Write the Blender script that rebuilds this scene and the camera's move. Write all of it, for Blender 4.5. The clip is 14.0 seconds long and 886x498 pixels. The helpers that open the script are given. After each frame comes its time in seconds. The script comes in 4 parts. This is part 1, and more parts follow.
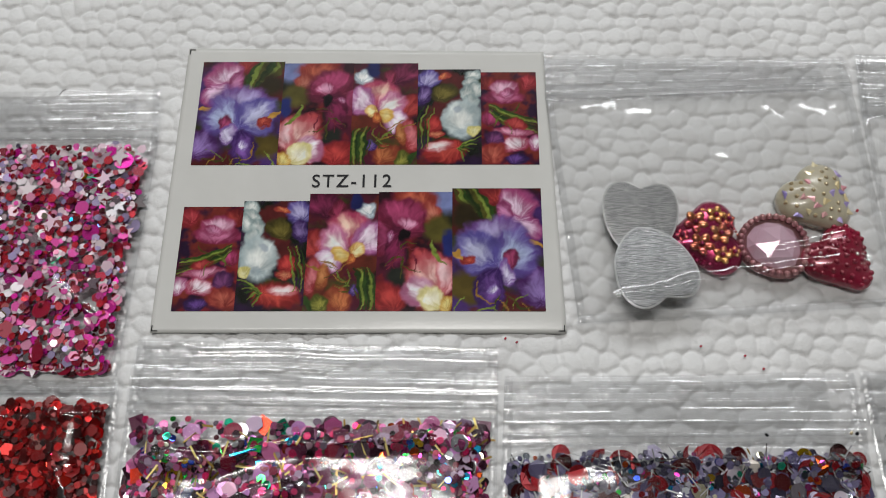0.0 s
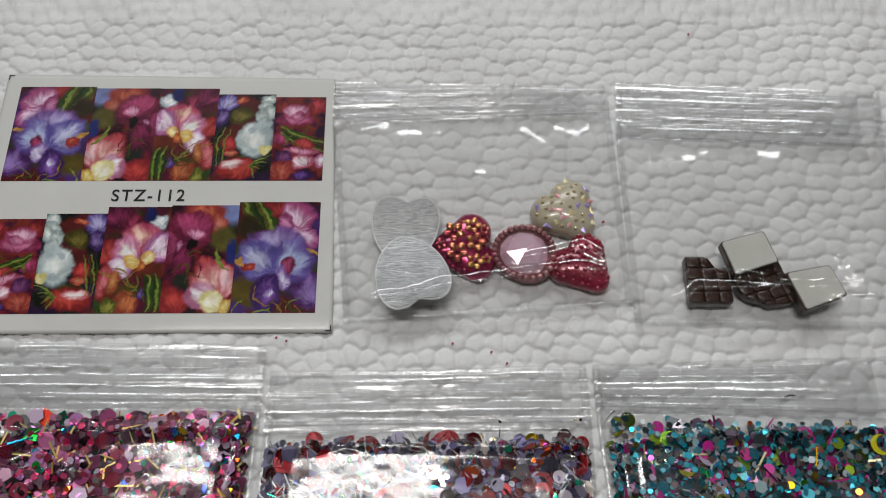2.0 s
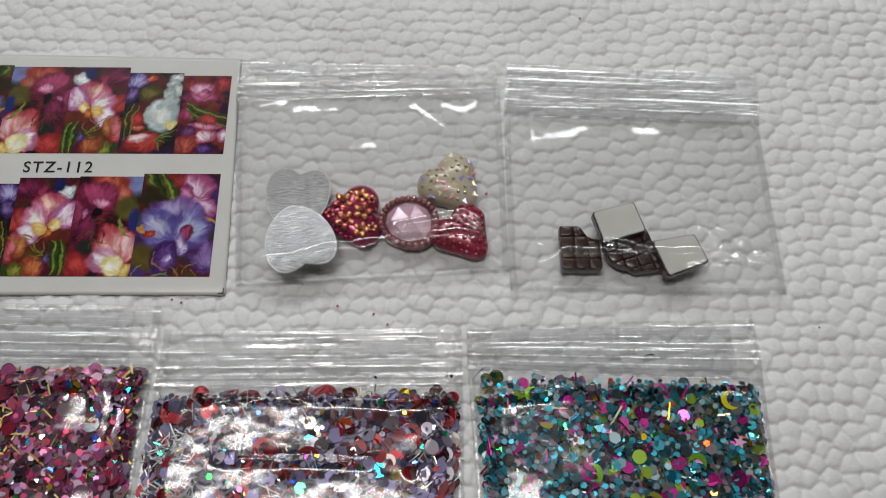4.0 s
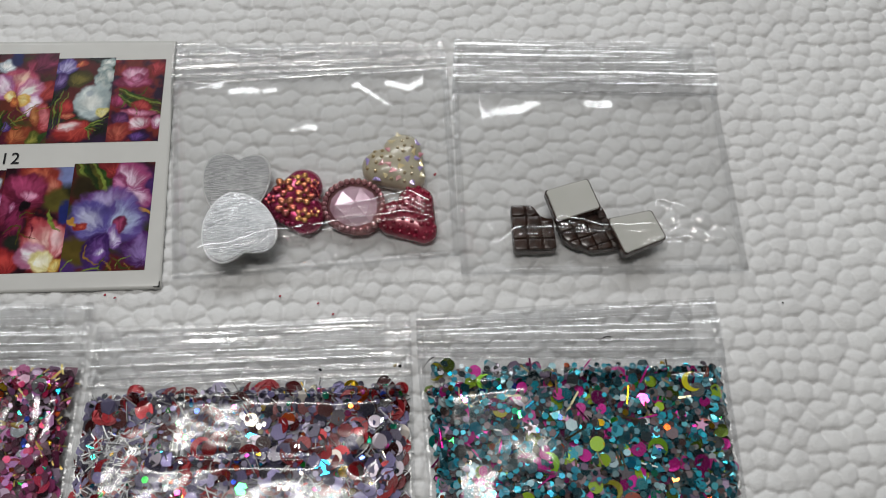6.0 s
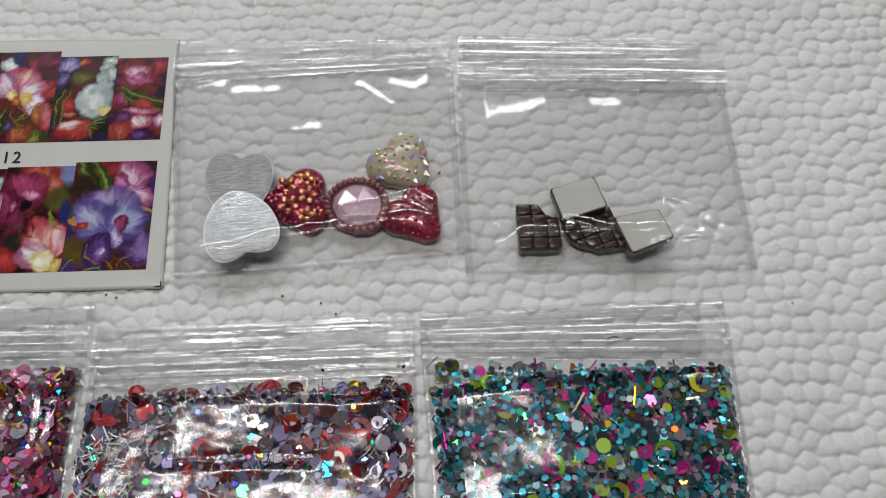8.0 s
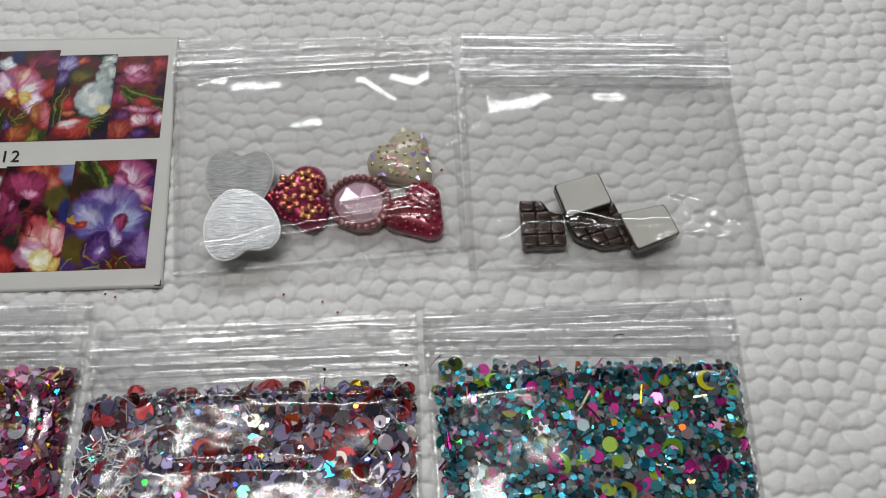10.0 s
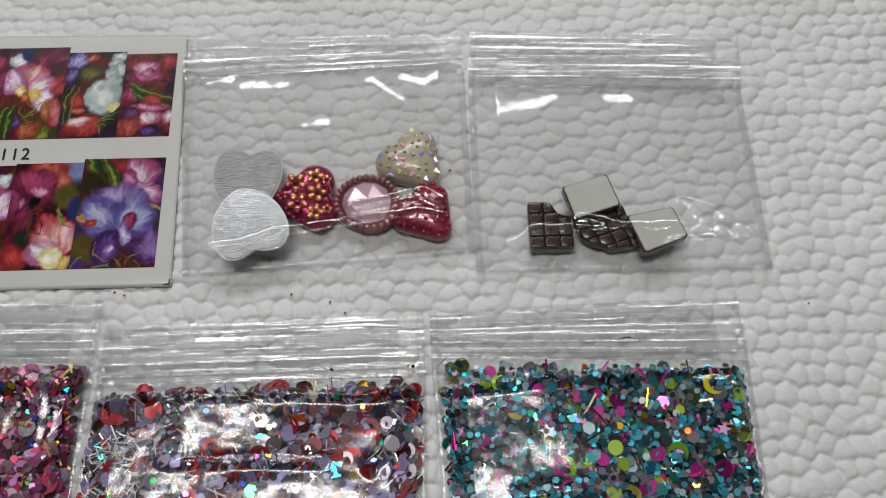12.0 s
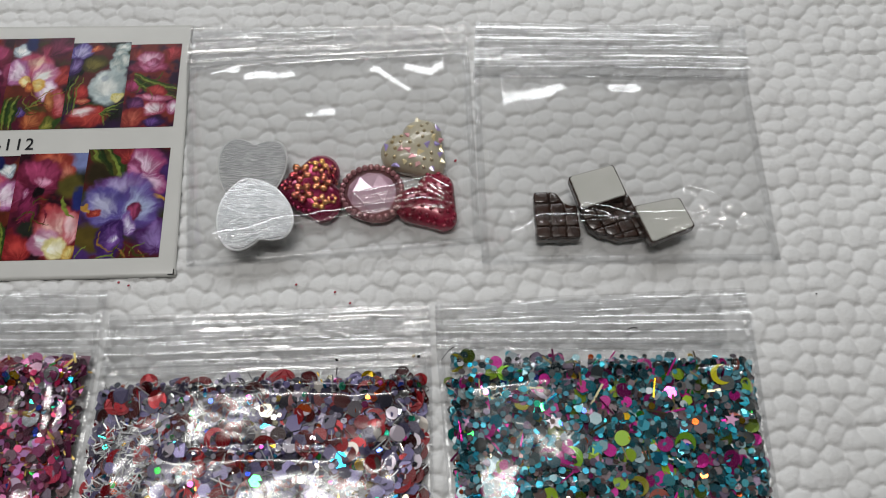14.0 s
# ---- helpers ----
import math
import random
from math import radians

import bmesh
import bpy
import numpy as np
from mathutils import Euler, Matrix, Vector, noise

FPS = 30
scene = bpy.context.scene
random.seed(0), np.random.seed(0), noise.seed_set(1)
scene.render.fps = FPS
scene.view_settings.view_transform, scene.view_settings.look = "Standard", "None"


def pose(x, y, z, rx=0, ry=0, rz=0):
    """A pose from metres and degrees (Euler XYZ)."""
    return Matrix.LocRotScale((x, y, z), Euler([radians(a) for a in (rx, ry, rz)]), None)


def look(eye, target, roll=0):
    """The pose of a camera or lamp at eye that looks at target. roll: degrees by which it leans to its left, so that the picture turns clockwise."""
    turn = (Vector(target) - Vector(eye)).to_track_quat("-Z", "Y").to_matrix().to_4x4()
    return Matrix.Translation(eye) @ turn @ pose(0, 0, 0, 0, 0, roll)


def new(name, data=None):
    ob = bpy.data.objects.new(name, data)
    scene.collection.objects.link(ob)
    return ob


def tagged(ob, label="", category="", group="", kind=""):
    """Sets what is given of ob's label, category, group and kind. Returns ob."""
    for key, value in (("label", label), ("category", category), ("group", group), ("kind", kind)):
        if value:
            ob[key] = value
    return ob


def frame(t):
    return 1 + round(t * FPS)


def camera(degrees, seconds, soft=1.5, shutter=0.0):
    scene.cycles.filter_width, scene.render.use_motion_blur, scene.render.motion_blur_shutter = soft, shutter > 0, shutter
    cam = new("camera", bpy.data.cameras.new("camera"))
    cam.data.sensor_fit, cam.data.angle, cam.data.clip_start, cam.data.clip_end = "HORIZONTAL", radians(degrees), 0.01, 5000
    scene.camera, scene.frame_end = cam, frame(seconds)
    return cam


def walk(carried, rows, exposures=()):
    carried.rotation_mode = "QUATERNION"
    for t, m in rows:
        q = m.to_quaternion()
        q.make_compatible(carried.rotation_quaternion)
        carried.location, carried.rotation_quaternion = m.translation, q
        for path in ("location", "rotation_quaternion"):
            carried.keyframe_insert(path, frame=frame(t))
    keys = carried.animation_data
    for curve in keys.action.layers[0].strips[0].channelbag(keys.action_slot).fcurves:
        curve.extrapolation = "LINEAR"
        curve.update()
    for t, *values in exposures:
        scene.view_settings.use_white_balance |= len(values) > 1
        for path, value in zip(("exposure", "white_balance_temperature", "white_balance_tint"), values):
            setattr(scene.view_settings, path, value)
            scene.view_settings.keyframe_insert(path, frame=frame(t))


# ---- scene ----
cam = camera(54.9, 14.0, soft=1.0)
PATH = [
    (0, (0.04664, -0.03721, 0.12526), (0.04537, 0.00049, 0.03265), -1.83),
    (0.5, (0.04932, -0.03858, 0.12616), (0.04852, -0.00072, 0.03360), -1.51),
    (1, (0.05076, -0.03888, 0.12636), (0.04977, -0.00081, 0.03390), -1.82),
    (1.5, (0.07086, -0.04585, 0.13716), (0.07111, -0.00615, 0.04538), 0.35),
    (2, (0.07974, -0.04548, 0.13673), (0.08165, -0.00494, 0.04534), 2.30),
    (2.5, (0.08109, -0.04758, 0.13841), (0.08304, -0.00654, 0.04724), 2.28),
    (3, (0.08251, -0.04703, 0.13893), (0.08435, -0.00688, 0.04737), 2.06),
    (3.5, (0.08544, -0.05050, 0.14327), (0.08734, -0.01011, 0.05181), 2.38),
    (4, (0.10000, -0.05408, 0.14339), (0.10187, -0.01385, 0.05187), 2.53),
    (4.2, (0.10244, -0.04925, 0.14473), (0.10542, -0.01214, 0.05192), 3.98),
    (6.5, (0.10697, -0.05301, 0.13557), (0.11043, -0.01340, 0.04381), 2.92),
    (7, (0.10686, -0.05275, 0.13556), (0.11001, -0.01304, 0.04384), 2.59),
    (7.5, (0.10649, -0.05285, 0.13542), (0.10953, -0.01297, 0.04376), 2.54),
    (8, (0.10754, -0.05235, 0.13489), (0.11012, -0.01291, 0.04303), 1.77),
    (10.3, (0.10756, -0.05318, 0.13254), (0.10965, -0.01293, 0.04103), 0.79),
    (10.5, (0.10840, -0.05208, 0.13370), (0.11007, -0.01285, 0.04174), 0.38),
    (11, (0.10783, -0.05154, 0.13374), (0.10934, -0.01236, 0.04175), 0.33),
    (11.5, (0.10805, -0.05122, 0.13377), (0.10930, -0.01233, 0.04166), 0.13),
    (12, (0.10773, -0.05114, 0.13367), (0.10898, -0.01223, 0.04156), 0.19),
    (12.5, (0.10667, -0.05094, 0.13284), (0.10794, -0.01229, 0.04062), 0.38),
    (13, (0.10663, -0.05152, 0.13278), (0.10758, -0.01305, 0.04048), 0.05),
    (13.5, (0.10671, -0.05198, 0.13254), (0.10744, -0.01335, 0.04031), -0.26),
    (14, (0.10720, -0.05240, 0.13232), (0.10815, -0.01344, 0.04023), -0.18),
]
walk(cam, [(t, look(eye, target, roll)) for t, eye, target, roll in PATH], exposures=((0, 0.13), (1.0, 0.13), (1.8, 0.0), (14, 0.0)))
# ---- world and light ----
U = 0.01                       # the plan below is in centimetres
world = bpy.data.worlds.new("room_air")
scene.world = world
world.use_nodes = True
world.node_tree.nodes["Background"].inputs[0].default_value = (0.9, 0.95, 1.0, 1)
world.node_tree.nodes["Background"].inputs[1].default_value = 0.05


def lamp(name, eye, target, sx, sy, watts, colour):
    data = bpy.data.lights.new(name, "AREA")
    data.shape, data.size, data.size_y, data.energy, data.color = "RECTANGLE", sx, sy, watts, colour
    ob = new(name, data)
    ob.matrix_world = look(eye, target)
    return ob


# Long tube near overhead, placed by the glare on card and bags.
lamp("unseen_lamp", (-0.12, 0.11, 1.6), (-0.12, 0.11, 0), 0.74, 0.12, 9.2, (1.0, 0.98, 0.95))
# Unseen far-side strip, added for grazing light on bumps and streaks on film.
lamp("unseen_lamp", (0.05, 1.32, 1.25), (0.08, 0.02, 0), 1.9, 0.26, 15.2, (0.95, 0.98, 1.0))


# ---- materials ----
def nodes_of(name):
    m = bpy.data.materials.new(name)
    m.use_nodes = True
    nt = m.node_tree
    return m, nt, nt.nodes["Principled BSDF"]


def noise_node(nt, scale, detail=3.0, rough=0.55):
    tc = nt.nodes.new("ShaderNodeTexCoord")
    n = nt.nodes.new("ShaderNodeTexNoise")
    n.inputs["Scale"].default_value, n.inputs["Detail"].default_value, n.inputs["Roughness"].default_value = scale, detail, rough
    nt.links.new(tc.outputs["Object"], n.inputs["Vector"])
    return n


def ramp(nt, fac, stops):
    r = nt.nodes.new("ShaderNodeValToRGB")
    r.color_ramp.elements[0].position, r.color_ramp.elements[0].color = stops[0][0], (*stops[0][1], 1)
    r.color_ramp.elements[1].position, r.color_ramp.elements[1].color = stops[-1][0], (*stops[-1][1], 1)
    for p, c in stops[1:-1]:
        r.color_ramp.elements.new(p).color = (*c, 1)
    nt.links.new(fac, r.inputs[0])
    return r.outputs[0]


def bump(nt, bsdf, height, strength, distance):
    b = nt.nodes.new("ShaderNodeBump")
    b.inputs["Strength"].default_value, b.inputs["Distance"].default_value = strength, distance
    nt.links.new(height, b.inputs["Height"])
    nt.links.new(b.outputs[0], bsdf.inputs["Normal"])


def simple(name, dark, light, rough, metal=0.0, scale=300, bscale=2000, bstr=0.15, bdist=0.0001, coat=0.0, trans=0.0):
    m, nt, b = nodes_of(name)
    n = noise_node(nt, scale)
    nt.links.new(ramp(nt, n.outputs[0], [(0.3, dark), (0.7, light)]), b.inputs["Base Color"])
    b.inputs["Roughness"].default_value, b.inputs["Metallic"].default_value = rough, metal
    b.inputs["Coat Weight"].default_value = coat
    b.inputs["Transmission Weight"].default_value = trans
    bump(nt, b, noise_node(nt, bscale).outputs[0], bstr, bdist)
    return m


foam_mat = simple("white_foam_cover", (0.66, 0.655, 0.65), (0.76, 0.76, 0.755), 0.5, scale=45, bscale=1100, bstr=0.5, bdist=0.0003)
wall_mat = simple("painted_wall", (0.74, 0.74, 0.72), (0.8, 0.8, 0.78), 0.8, scale=6, bscale=60, bstr=0.2, bdist=0.002)
ceiling_mat = simple("ceiling_paint", (0.8, 0.8, 0.79), (0.85, 0.85, 0.84), 0.85, scale=6, bscale=60, bstr=0.2, bdist=0.002)
floor_mat = simple("floor_boards", (0.3, 0.25, 0.2), (0.4, 0.34, 0.27), 0.5, scale=9, bscale=90, bstr=0.2, bdist=0.002)
card_mat = simple("glossy_white_card", (0.60, 0.595, 0.57), (0.64, 0.635, 0.61), 0.2, scale=120, bscale=1800, bstr=0.25, bdist=0.00005)
card_mat.node_tree.nodes["Principled BSDF"].inputs["Specular IOR Level"].default_value = 0.3
ink_mat = simple("black_print", (0.008, 0.008, 0.01), (0.02, 0.02, 0.024), 0.5)
ink_mat.node_tree.nodes["Principled BSDF"].inputs["Specular IOR Level"].default_value = 0.15
choc_mat = simple("dark_brown_resin", (0.022, 0.009, 0.006), (0.05, 0.021, 0.013), 0.26, scale=500, bscale=1800, bstr=0.3, coat=0.3)
cream_mat = simple("cream_resin_back", (0.54, 0.54, 0.49), (0.62, 0.61, 0.57), 0.45, scale=250, bscale=1500, bstr=0.2)


def film_material(name, tint, gloss, rough, scale, strength):
    """Clear plastic film: what lies behind shows through it, and its gloss follows Fresnel."""
    m, nt, b = nodes_of(name)
    out = nt.nodes["Material Output"]
    nt.nodes.remove(b)
    t, g, mix = nt.nodes.new("ShaderNodeBsdfTransparent"), nt.nodes.new("ShaderNodeBsdfGlossy"), nt.nodes.new("ShaderNodeMixShader")
    t.inputs[0].default_value = (*tint, 1)
    g.inputs["Roughness"].default_value = rough
    facing = nt.nodes.new("ShaderNodeLayerWeight")
    facing.inputs["Blend"].default_value = 0.5
    power = nt.nodes.new("ShaderNodeMath")
    power.operation = "POWER"
    power.inputs[1].default_value = 4.0
    fr = nt.nodes.new("ShaderNodeMath")
    fr.operation = "MULTIPLY_ADD"
    fr.inputs[1].default_value, fr.inputs[2].default_value = 0.7, gloss
    nt.links.new(facing.outputs["Facing"], power.inputs[0])
    nt.links.new(power.outputs[0], fr.inputs[0])
    bm_ = nt.nodes.new("ShaderNodeBump")
    bm_.inputs["Strength"].default_value, bm_.inputs["Distance"].default_value = strength, 0.0004
    nt.links.new(noise_node(nt, scale, 2.0).outputs[0], bm_.inputs["Height"])
    nt.links.new(bm_.outputs[0], g.inputs["Normal"])
    nt.links.new(bm_.outputs[0], facing.inputs["Normal"])
    nt.links.new(fr.outputs[0], mix.inputs[0])
    nt.links.new(t.outputs[0], mix.inputs[1])
    nt.links.new(g.outputs[0], mix.inputs[2])
    nt.links.new(mix.outputs[0], out.inputs[0])
    return m


film_mat = film_material("clear_bag_film", (0.985, 0.985, 0.985), 0.09, 0.085, 130, 0.2)
back_mat = film_material("back_bag_film", (0.985, 0.985, 0.985), 0.02, 0.2, 130, 0.2)
full_film_mat = film_material("filled_bag_film", (0.965, 0.967, 0.97), 0.045, 0.12, 170, 0.5)
seam_mat = film_material("welded_film_seam", (0.94, 0.942, 0.945), 0.08, 0.2, 500, 0.5)
zip_mat = film_material("ribbed_zip_film", (0.965, 0.967, 0.97), 0.13, 0.12, 260, 0.25)


def vertex_colour_material(name, rough, metal=None, coat=0.0):
    m, nt, b = nodes_of(name)
    a = nt.nodes.new("ShaderNodeAttribute")
    a.attribute_name = "tone"
    nt.links.new(a.outputs["Color"], b.inputs["Base Color"])
    b.inputs["Roughness"].default_value = rough
    b.inputs["Coat Weight"].default_value = coat
    if metal:
        s = nt.nodes.new("ShaderNodeAttribute")
        s.attribute_name = "shine"
        nt.links.new(s.outputs["Fac"], b.inputs["Metallic"])
        r = nt.nodes.new("ShaderNodeMapRange")
        r.inputs["To Min"].default_value, r.inputs["To Max"].default_value = rough, metal
        nt.links.new(s.outputs["Fac"], r.inputs["Value"])
        nt.links.new(r.outputs[0], b.inputs["Roughness"])
    return m


print_mat = vertex_colour_material("printed_flowers", 0.22)
print_mat.node_tree.nodes["Principled BSDF"].inputs["Specular IOR Level"].default_value = 0.25
flake_mat = vertex_colour_material("glitter_flakes", 0.38, metal=0.14)
flake_mat.node_tree.nodes["Principled BSDF"].inputs["Specular IOR Level"].default_value = 0.3


# ---- building helpers ----
def thing(name, x, y, z, label, category, group="", kind=""):
    ob = new(name)
    ob.empty_display_size = 0.005
    ob.location = (x * U, y * U, z * U)
    return tagged(ob, label, category, group, kind)


def base_of(ob):
    while ob.parent:
        ob = ob.parent
    return ob.location


def part(name, bm, material, parent=None, label="", smooth=True):
    """Links a bmesh in plan centimetres as one mesh object, under a thing or a part."""
    me = bpy.data.meshes.new(name)
    o = base_of(parent) if parent else Vector((0, 0, 0))
    bmesh.ops.transform(bm, matrix=Matrix.Translation(-o) @ Matrix.Scale(U, 4), verts=bm.verts)
    for f in bm.faces:
        f.smooth = smooth
    bm.to_mesh(me)
    bm.free()
    return link(name, me, material, parent, label)


def link(name, me, material, parent=None, label=""):
    ob = new(name, me)
    me.materials.append(material)
    if parent:
        ob.parent = parent
    return tagged(ob, label)


def grid_mesh(name, X, Y, Z, material, parent=None, label="", tone=None, smooth=True):
    """A sheet from arrays of plan centimetres, rows first."""
    h, w = X.shape
    o = np.array(base_of(parent)) if parent else np.zeros(3)
    co = np.stack([X, Y, Z], -1).reshape(-1, 3) * U - o
    i = np.arange(h * w).reshape(h, w)
    quads = np.stack([i[:-1, :-1], i[:-1, 1:], i[1:, 1:], i[1:, :-1]], -1).reshape(-1, 4)
    me = bpy.data.meshes.new(name)
    me.vertices.add(len(co))
    me.vertices.foreach_set("co", co.ravel())
    me.loops.add(quads.size)
    me.loops.foreach_set("vertex_index", quads.ravel())
    me.polygons.add(len(quads))
    me.polygons.foreach_set("loop_start", np.arange(0, quads.size, 4))
    me.polygons.foreach_set("use_smooth", np.full(len(quads), smooth))
    me.update(calc_edges=True)
    me.validate()
    if tone is not None:
        at = me.attributes.new("tone", "FLOAT_COLOR", "POINT")
        at.data.foreach_set("color", np.concatenate([tone.reshape(-1, 3), np.ones((h * w, 1))], 1).astype(np.float32).ravel())
    return link(name, me, material, parent, label)


def value_noise(x, y, seed=0):
    """Smooth noise between 0 and 1 on arrays."""
    xi, yi = np.floor(x).astype(np.int64), np.floor(y).astype(np.int64)
    fx, fy = x - xi, y - yi
    fx, fy = fx * fx * (3 - 2 * fx), fy * fy * (3 - 2 * fy)

    def cell(a, b):
        n = (a * 374761393 + b * 668265263 + seed * 974711) & 0x7FFFFFFF
        n = ((n ^ (n >> 13)) * 1274126177) & 0x7FFFFFFF
        return ((n ^ (n >> 16)) & 0xFFFF) / 65535.0
    return (cell(xi, yi) * (1 - fx) + cell(xi + 1, yi) * fx) * (1 - fy) + (cell(xi, yi + 1) * (1 - fx) + cell(xi + 1, yi + 1) * fx) * fy


def fbm(x, y, seed=0, octaves=4):
    total, amp, norm = 0, 1.0, 0
    for k in range(octaves):
        total, norm = total + amp * value_noise(x * 2 ** k, y * 2 ** k, seed + k), norm + amp
        amp *= 0.5
    return total / norm


def box(bm, x0, y0, z0, x1, y1, z1, bevel=0.0):
    made = bmesh.ops.create_cube(bm, size=1)["verts"]
    bmesh.ops.transform(bm, matrix=Matrix.Translation(((x0 + x1) / 2, (y0 + y1) / 2, (z0 + z1) / 2)) @ Matrix.Diagonal((x1 - x0, y1 - y0, z1 - z0, 1)), verts=made)
    if bevel:
        bmesh.ops.bevel(bm, geom=list({e for v in made for e in v.link_edges}), offset=bevel, segments=2, affect="EDGES")


def prism(bm, outline, z0, z1, bevel=0.0, segments=2):
    """An upright prism over an outline, its edges rounded."""
    low = [bm.verts.new((x, y, z0)) for x, y in outline]
    high = [bm.verts.new((x, y, z1)) for x, y in outline]
    n = len(outline)
    top = bm.faces.new(high)
    bottom = bm.faces.new(low[::-1])
    for k in range(n):
        bm.faces.new((low[k], low[(k + 1) % n], high[(k + 1) % n], high[k]))
    bmesh.ops.recalc_face_normals(bm, faces=bm.faces)
    if bevel:
        bmesh.ops.bevel(bm, geom=[*top.edges, *bottom.edges], offset=bevel, segments=segments, affect="EDGES")


def rounded(outline, r=0.05, n=4):
    """An outline with its corners rounded off."""
    out = []
    for k, (x, y) in enumerate(outline):
        (ax, ay), (cx, cy) = outline[k - 1], outline[(k + 1) % len(outline)]
        da, dc = math.hypot(ax - x, ay - y), math.hypot(cx - x, cy - y)
        fa, fc = min(r, 0.4 * da) / da, min(r, 0.4 * dc) / dc
        p, q = (x + (ax - x) * fa, y + (ay - y) * fa), (x + (cx - x) * fc, y + (cy - y) * fc)
        for j in range(n + 1):
            t = j / n
            out.append(((1 - t) ** 2 * p[0] + 2 * t * (1 - t) * x + t * t * q[0], (1 - t) ** 2 * p[1] + 2 * t * (1 - t) * y + t * t * q[1]))
    return out


# ---- the room and the table cover ----
bm = bmesh.new()
box(bm, -200, -200, -78, 220, 200, -74)
tagged(part("floor", bm, floor_mat), "brown boarded floor under the table", "floor", kind="structure")
bm = bmesh.new()
box(bm, -200, -200, 200, 220, 200, 204)
tagged(part("ceiling", bm, ceiling_mat), "plain pale painted ceiling over the table", "ceiling", kind="structure")
for nm, b in (("wall_north", (-200, 200, -74, 220, 206, 200)), ("wall_south", (-200, -206, -74, 220, -200, 200)),
              ("wall_west", (-206, -200, -74, -200, 200, 200)), ("wall_east", (220, -200, -74, 226, 200, 200))):
    bm = bmesh.new()
    box(bm, *b)
    tagged(part(nm, bm, wall_mat), "plain pale grey painted wall of the room", "wall", kind="structure")


def pebble_height(X, Y):
    """Rounded lumps packed in uneven rows, each lying a little lower at its far edge, under the lip of the next."""
    sx, sy = 0.325, 0.28
    wx = X + 0.14 * (fbm(X * 0.7, Y * 0.7, 5, 2) - 0.5) + 0.04 * (fbm(X * 4, Y * 4, 6, 2) - 0.5)
    wy = Y + 0.14 * (fbm(X * 0.7, Y * 0.7, 9, 2) - 0.5) + 0.04 * (fbm(X * 4, Y * 4, 10, 2) - 0.5)
    r0, f1, f2 = np.floor(wy / sy), np.full(X.shape, 9.0), np.full(X.shape, 9.0)
    near_y, level = np.zeros(X.shape), np.zeros(X.shape)
    for dr in (-2, -1, 0, 1, 2):
        row = r0 + dr
        shift = 0.5 * (row % 2)
        c0 = np.floor(wx / sx - shift)
        for dc in (-1, 0, 1, 2):
            col = c0 + dc
            jx = value_noise(col * 7.0, row * 7.0, 21) - 0.5
            jy = value_noise(col * 7.0, row * 7.0, 22) - 0.5
            ox, oy = wx - (col + 0.5 + shift + 0.68 * jx) * sx, wy - (row + 0.5 + 0.68 * jy) * sy
            # the far side of a lump is rounder than its near side
            d = np.hypot(ox, oy * np.where(oy > 0, 1.12, 0.98)) * (1.1 - 0.2 * value_noise(col * 5.0, row * 5.0, 23))
            closer = d < f1
            f2 = np.where(closer, f1, np.minimum(f2, d))
            near_y = np.where(closer, oy, near_y)
            level = np.where(closer, value_noise(col * 3.0, row * 3.0, 24), level)
            f1 = np.minimum(f1, d)
    t = np.clip((f2 - f1) / 0.12, 0, 1)
    groove = 1 - t * t * (3 - 2 * t)
    dome = np.clip(1 - (f1 / 0.185) ** 2, 0, 1) ** 0.75
    far = np.clip(near_y / 0.12, 0, 1)
    h = 0.05 * dome + 0.022 * level - 0.09 * near_y - groove * (0.012 + 0.04 * far)
    h[1:-1, 1:-1] = 0.5 * h[1:-1, 1:-1] + 0.125 * (h[:-2, 1:-1] + h[2:, 1:-1] + h[1:-1, :-2] + h[1:-1, 2:])
    worn = 0.75 + 0.5 * fbm(X * 0.9, Y * 0.9, 31, 2)
    return 0.72 * h * worn + 0.03 * (fbm(X * 0.45, Y * 0.45, 3, 2) - 0.5) + 0.012 * fbm(X * 8, Y * 8, 8, 2)


fine = 0.03
X, Y = np.meshgrid(np.concatenate([np.arange(-6, -3.9, 0.1), np.arange(-3.9, 20.4, fine), np.arange(20.4, 23.01, 0.1)]),
                   np.concatenate([np.arange(-9, -4.1, 0.1), np.arange(-4.1, 6.6, fine), np.arange(6.6, 9.51, 0.08)]))
edge = np.clip(np.minimum(np.minimum(X + 6, 23 - X), np.minimum(Y + 9, 9.5 - Y)) / 0.4, 0, 1)
cover = grid_mesh("table_cover", X, Y, (-0.092 + pebble_height(X, Y)) * edge - 0.1 * (1 - edge), foam_mat)
tagged(cover, "white pebbled foam sheet covering the table", "table cover", kind="structure")
table = thing("table", 10, 0, -74, "pale table carrying the white pebbled sheet", "table")
bm = bmesh.new()
box(bm, -45, -45, -3.2, 65, 45, -0.22, 0.4)
part("tabletop", bm, cream_mat, table)
for lx in (-40, 60):
    for ly in (-40, 40):
        bm = bmesh.new()
        box(bm, lx - 2.5, ly - 2.5, -74, lx + 2.5, ly + 2.5, -3.2, 0.5)
        part("leg", bm, cream_mat, table)


# ---- the printed card ----
def rgb(code):
    """A linear colour from a six-digit code."""
    v = [int(code[k:k + 2], 16) / 255 for k in (0, 2, 4)]
    return np.array([c / 12.92 if c <= 0.04045 else ((c + 0.055) / 1.055) ** 2.4 for c in v])


def lay(img, mask, colour):
    return img * (1 - mask[..., None]) + np.asarray(colour) * mask[..., None]


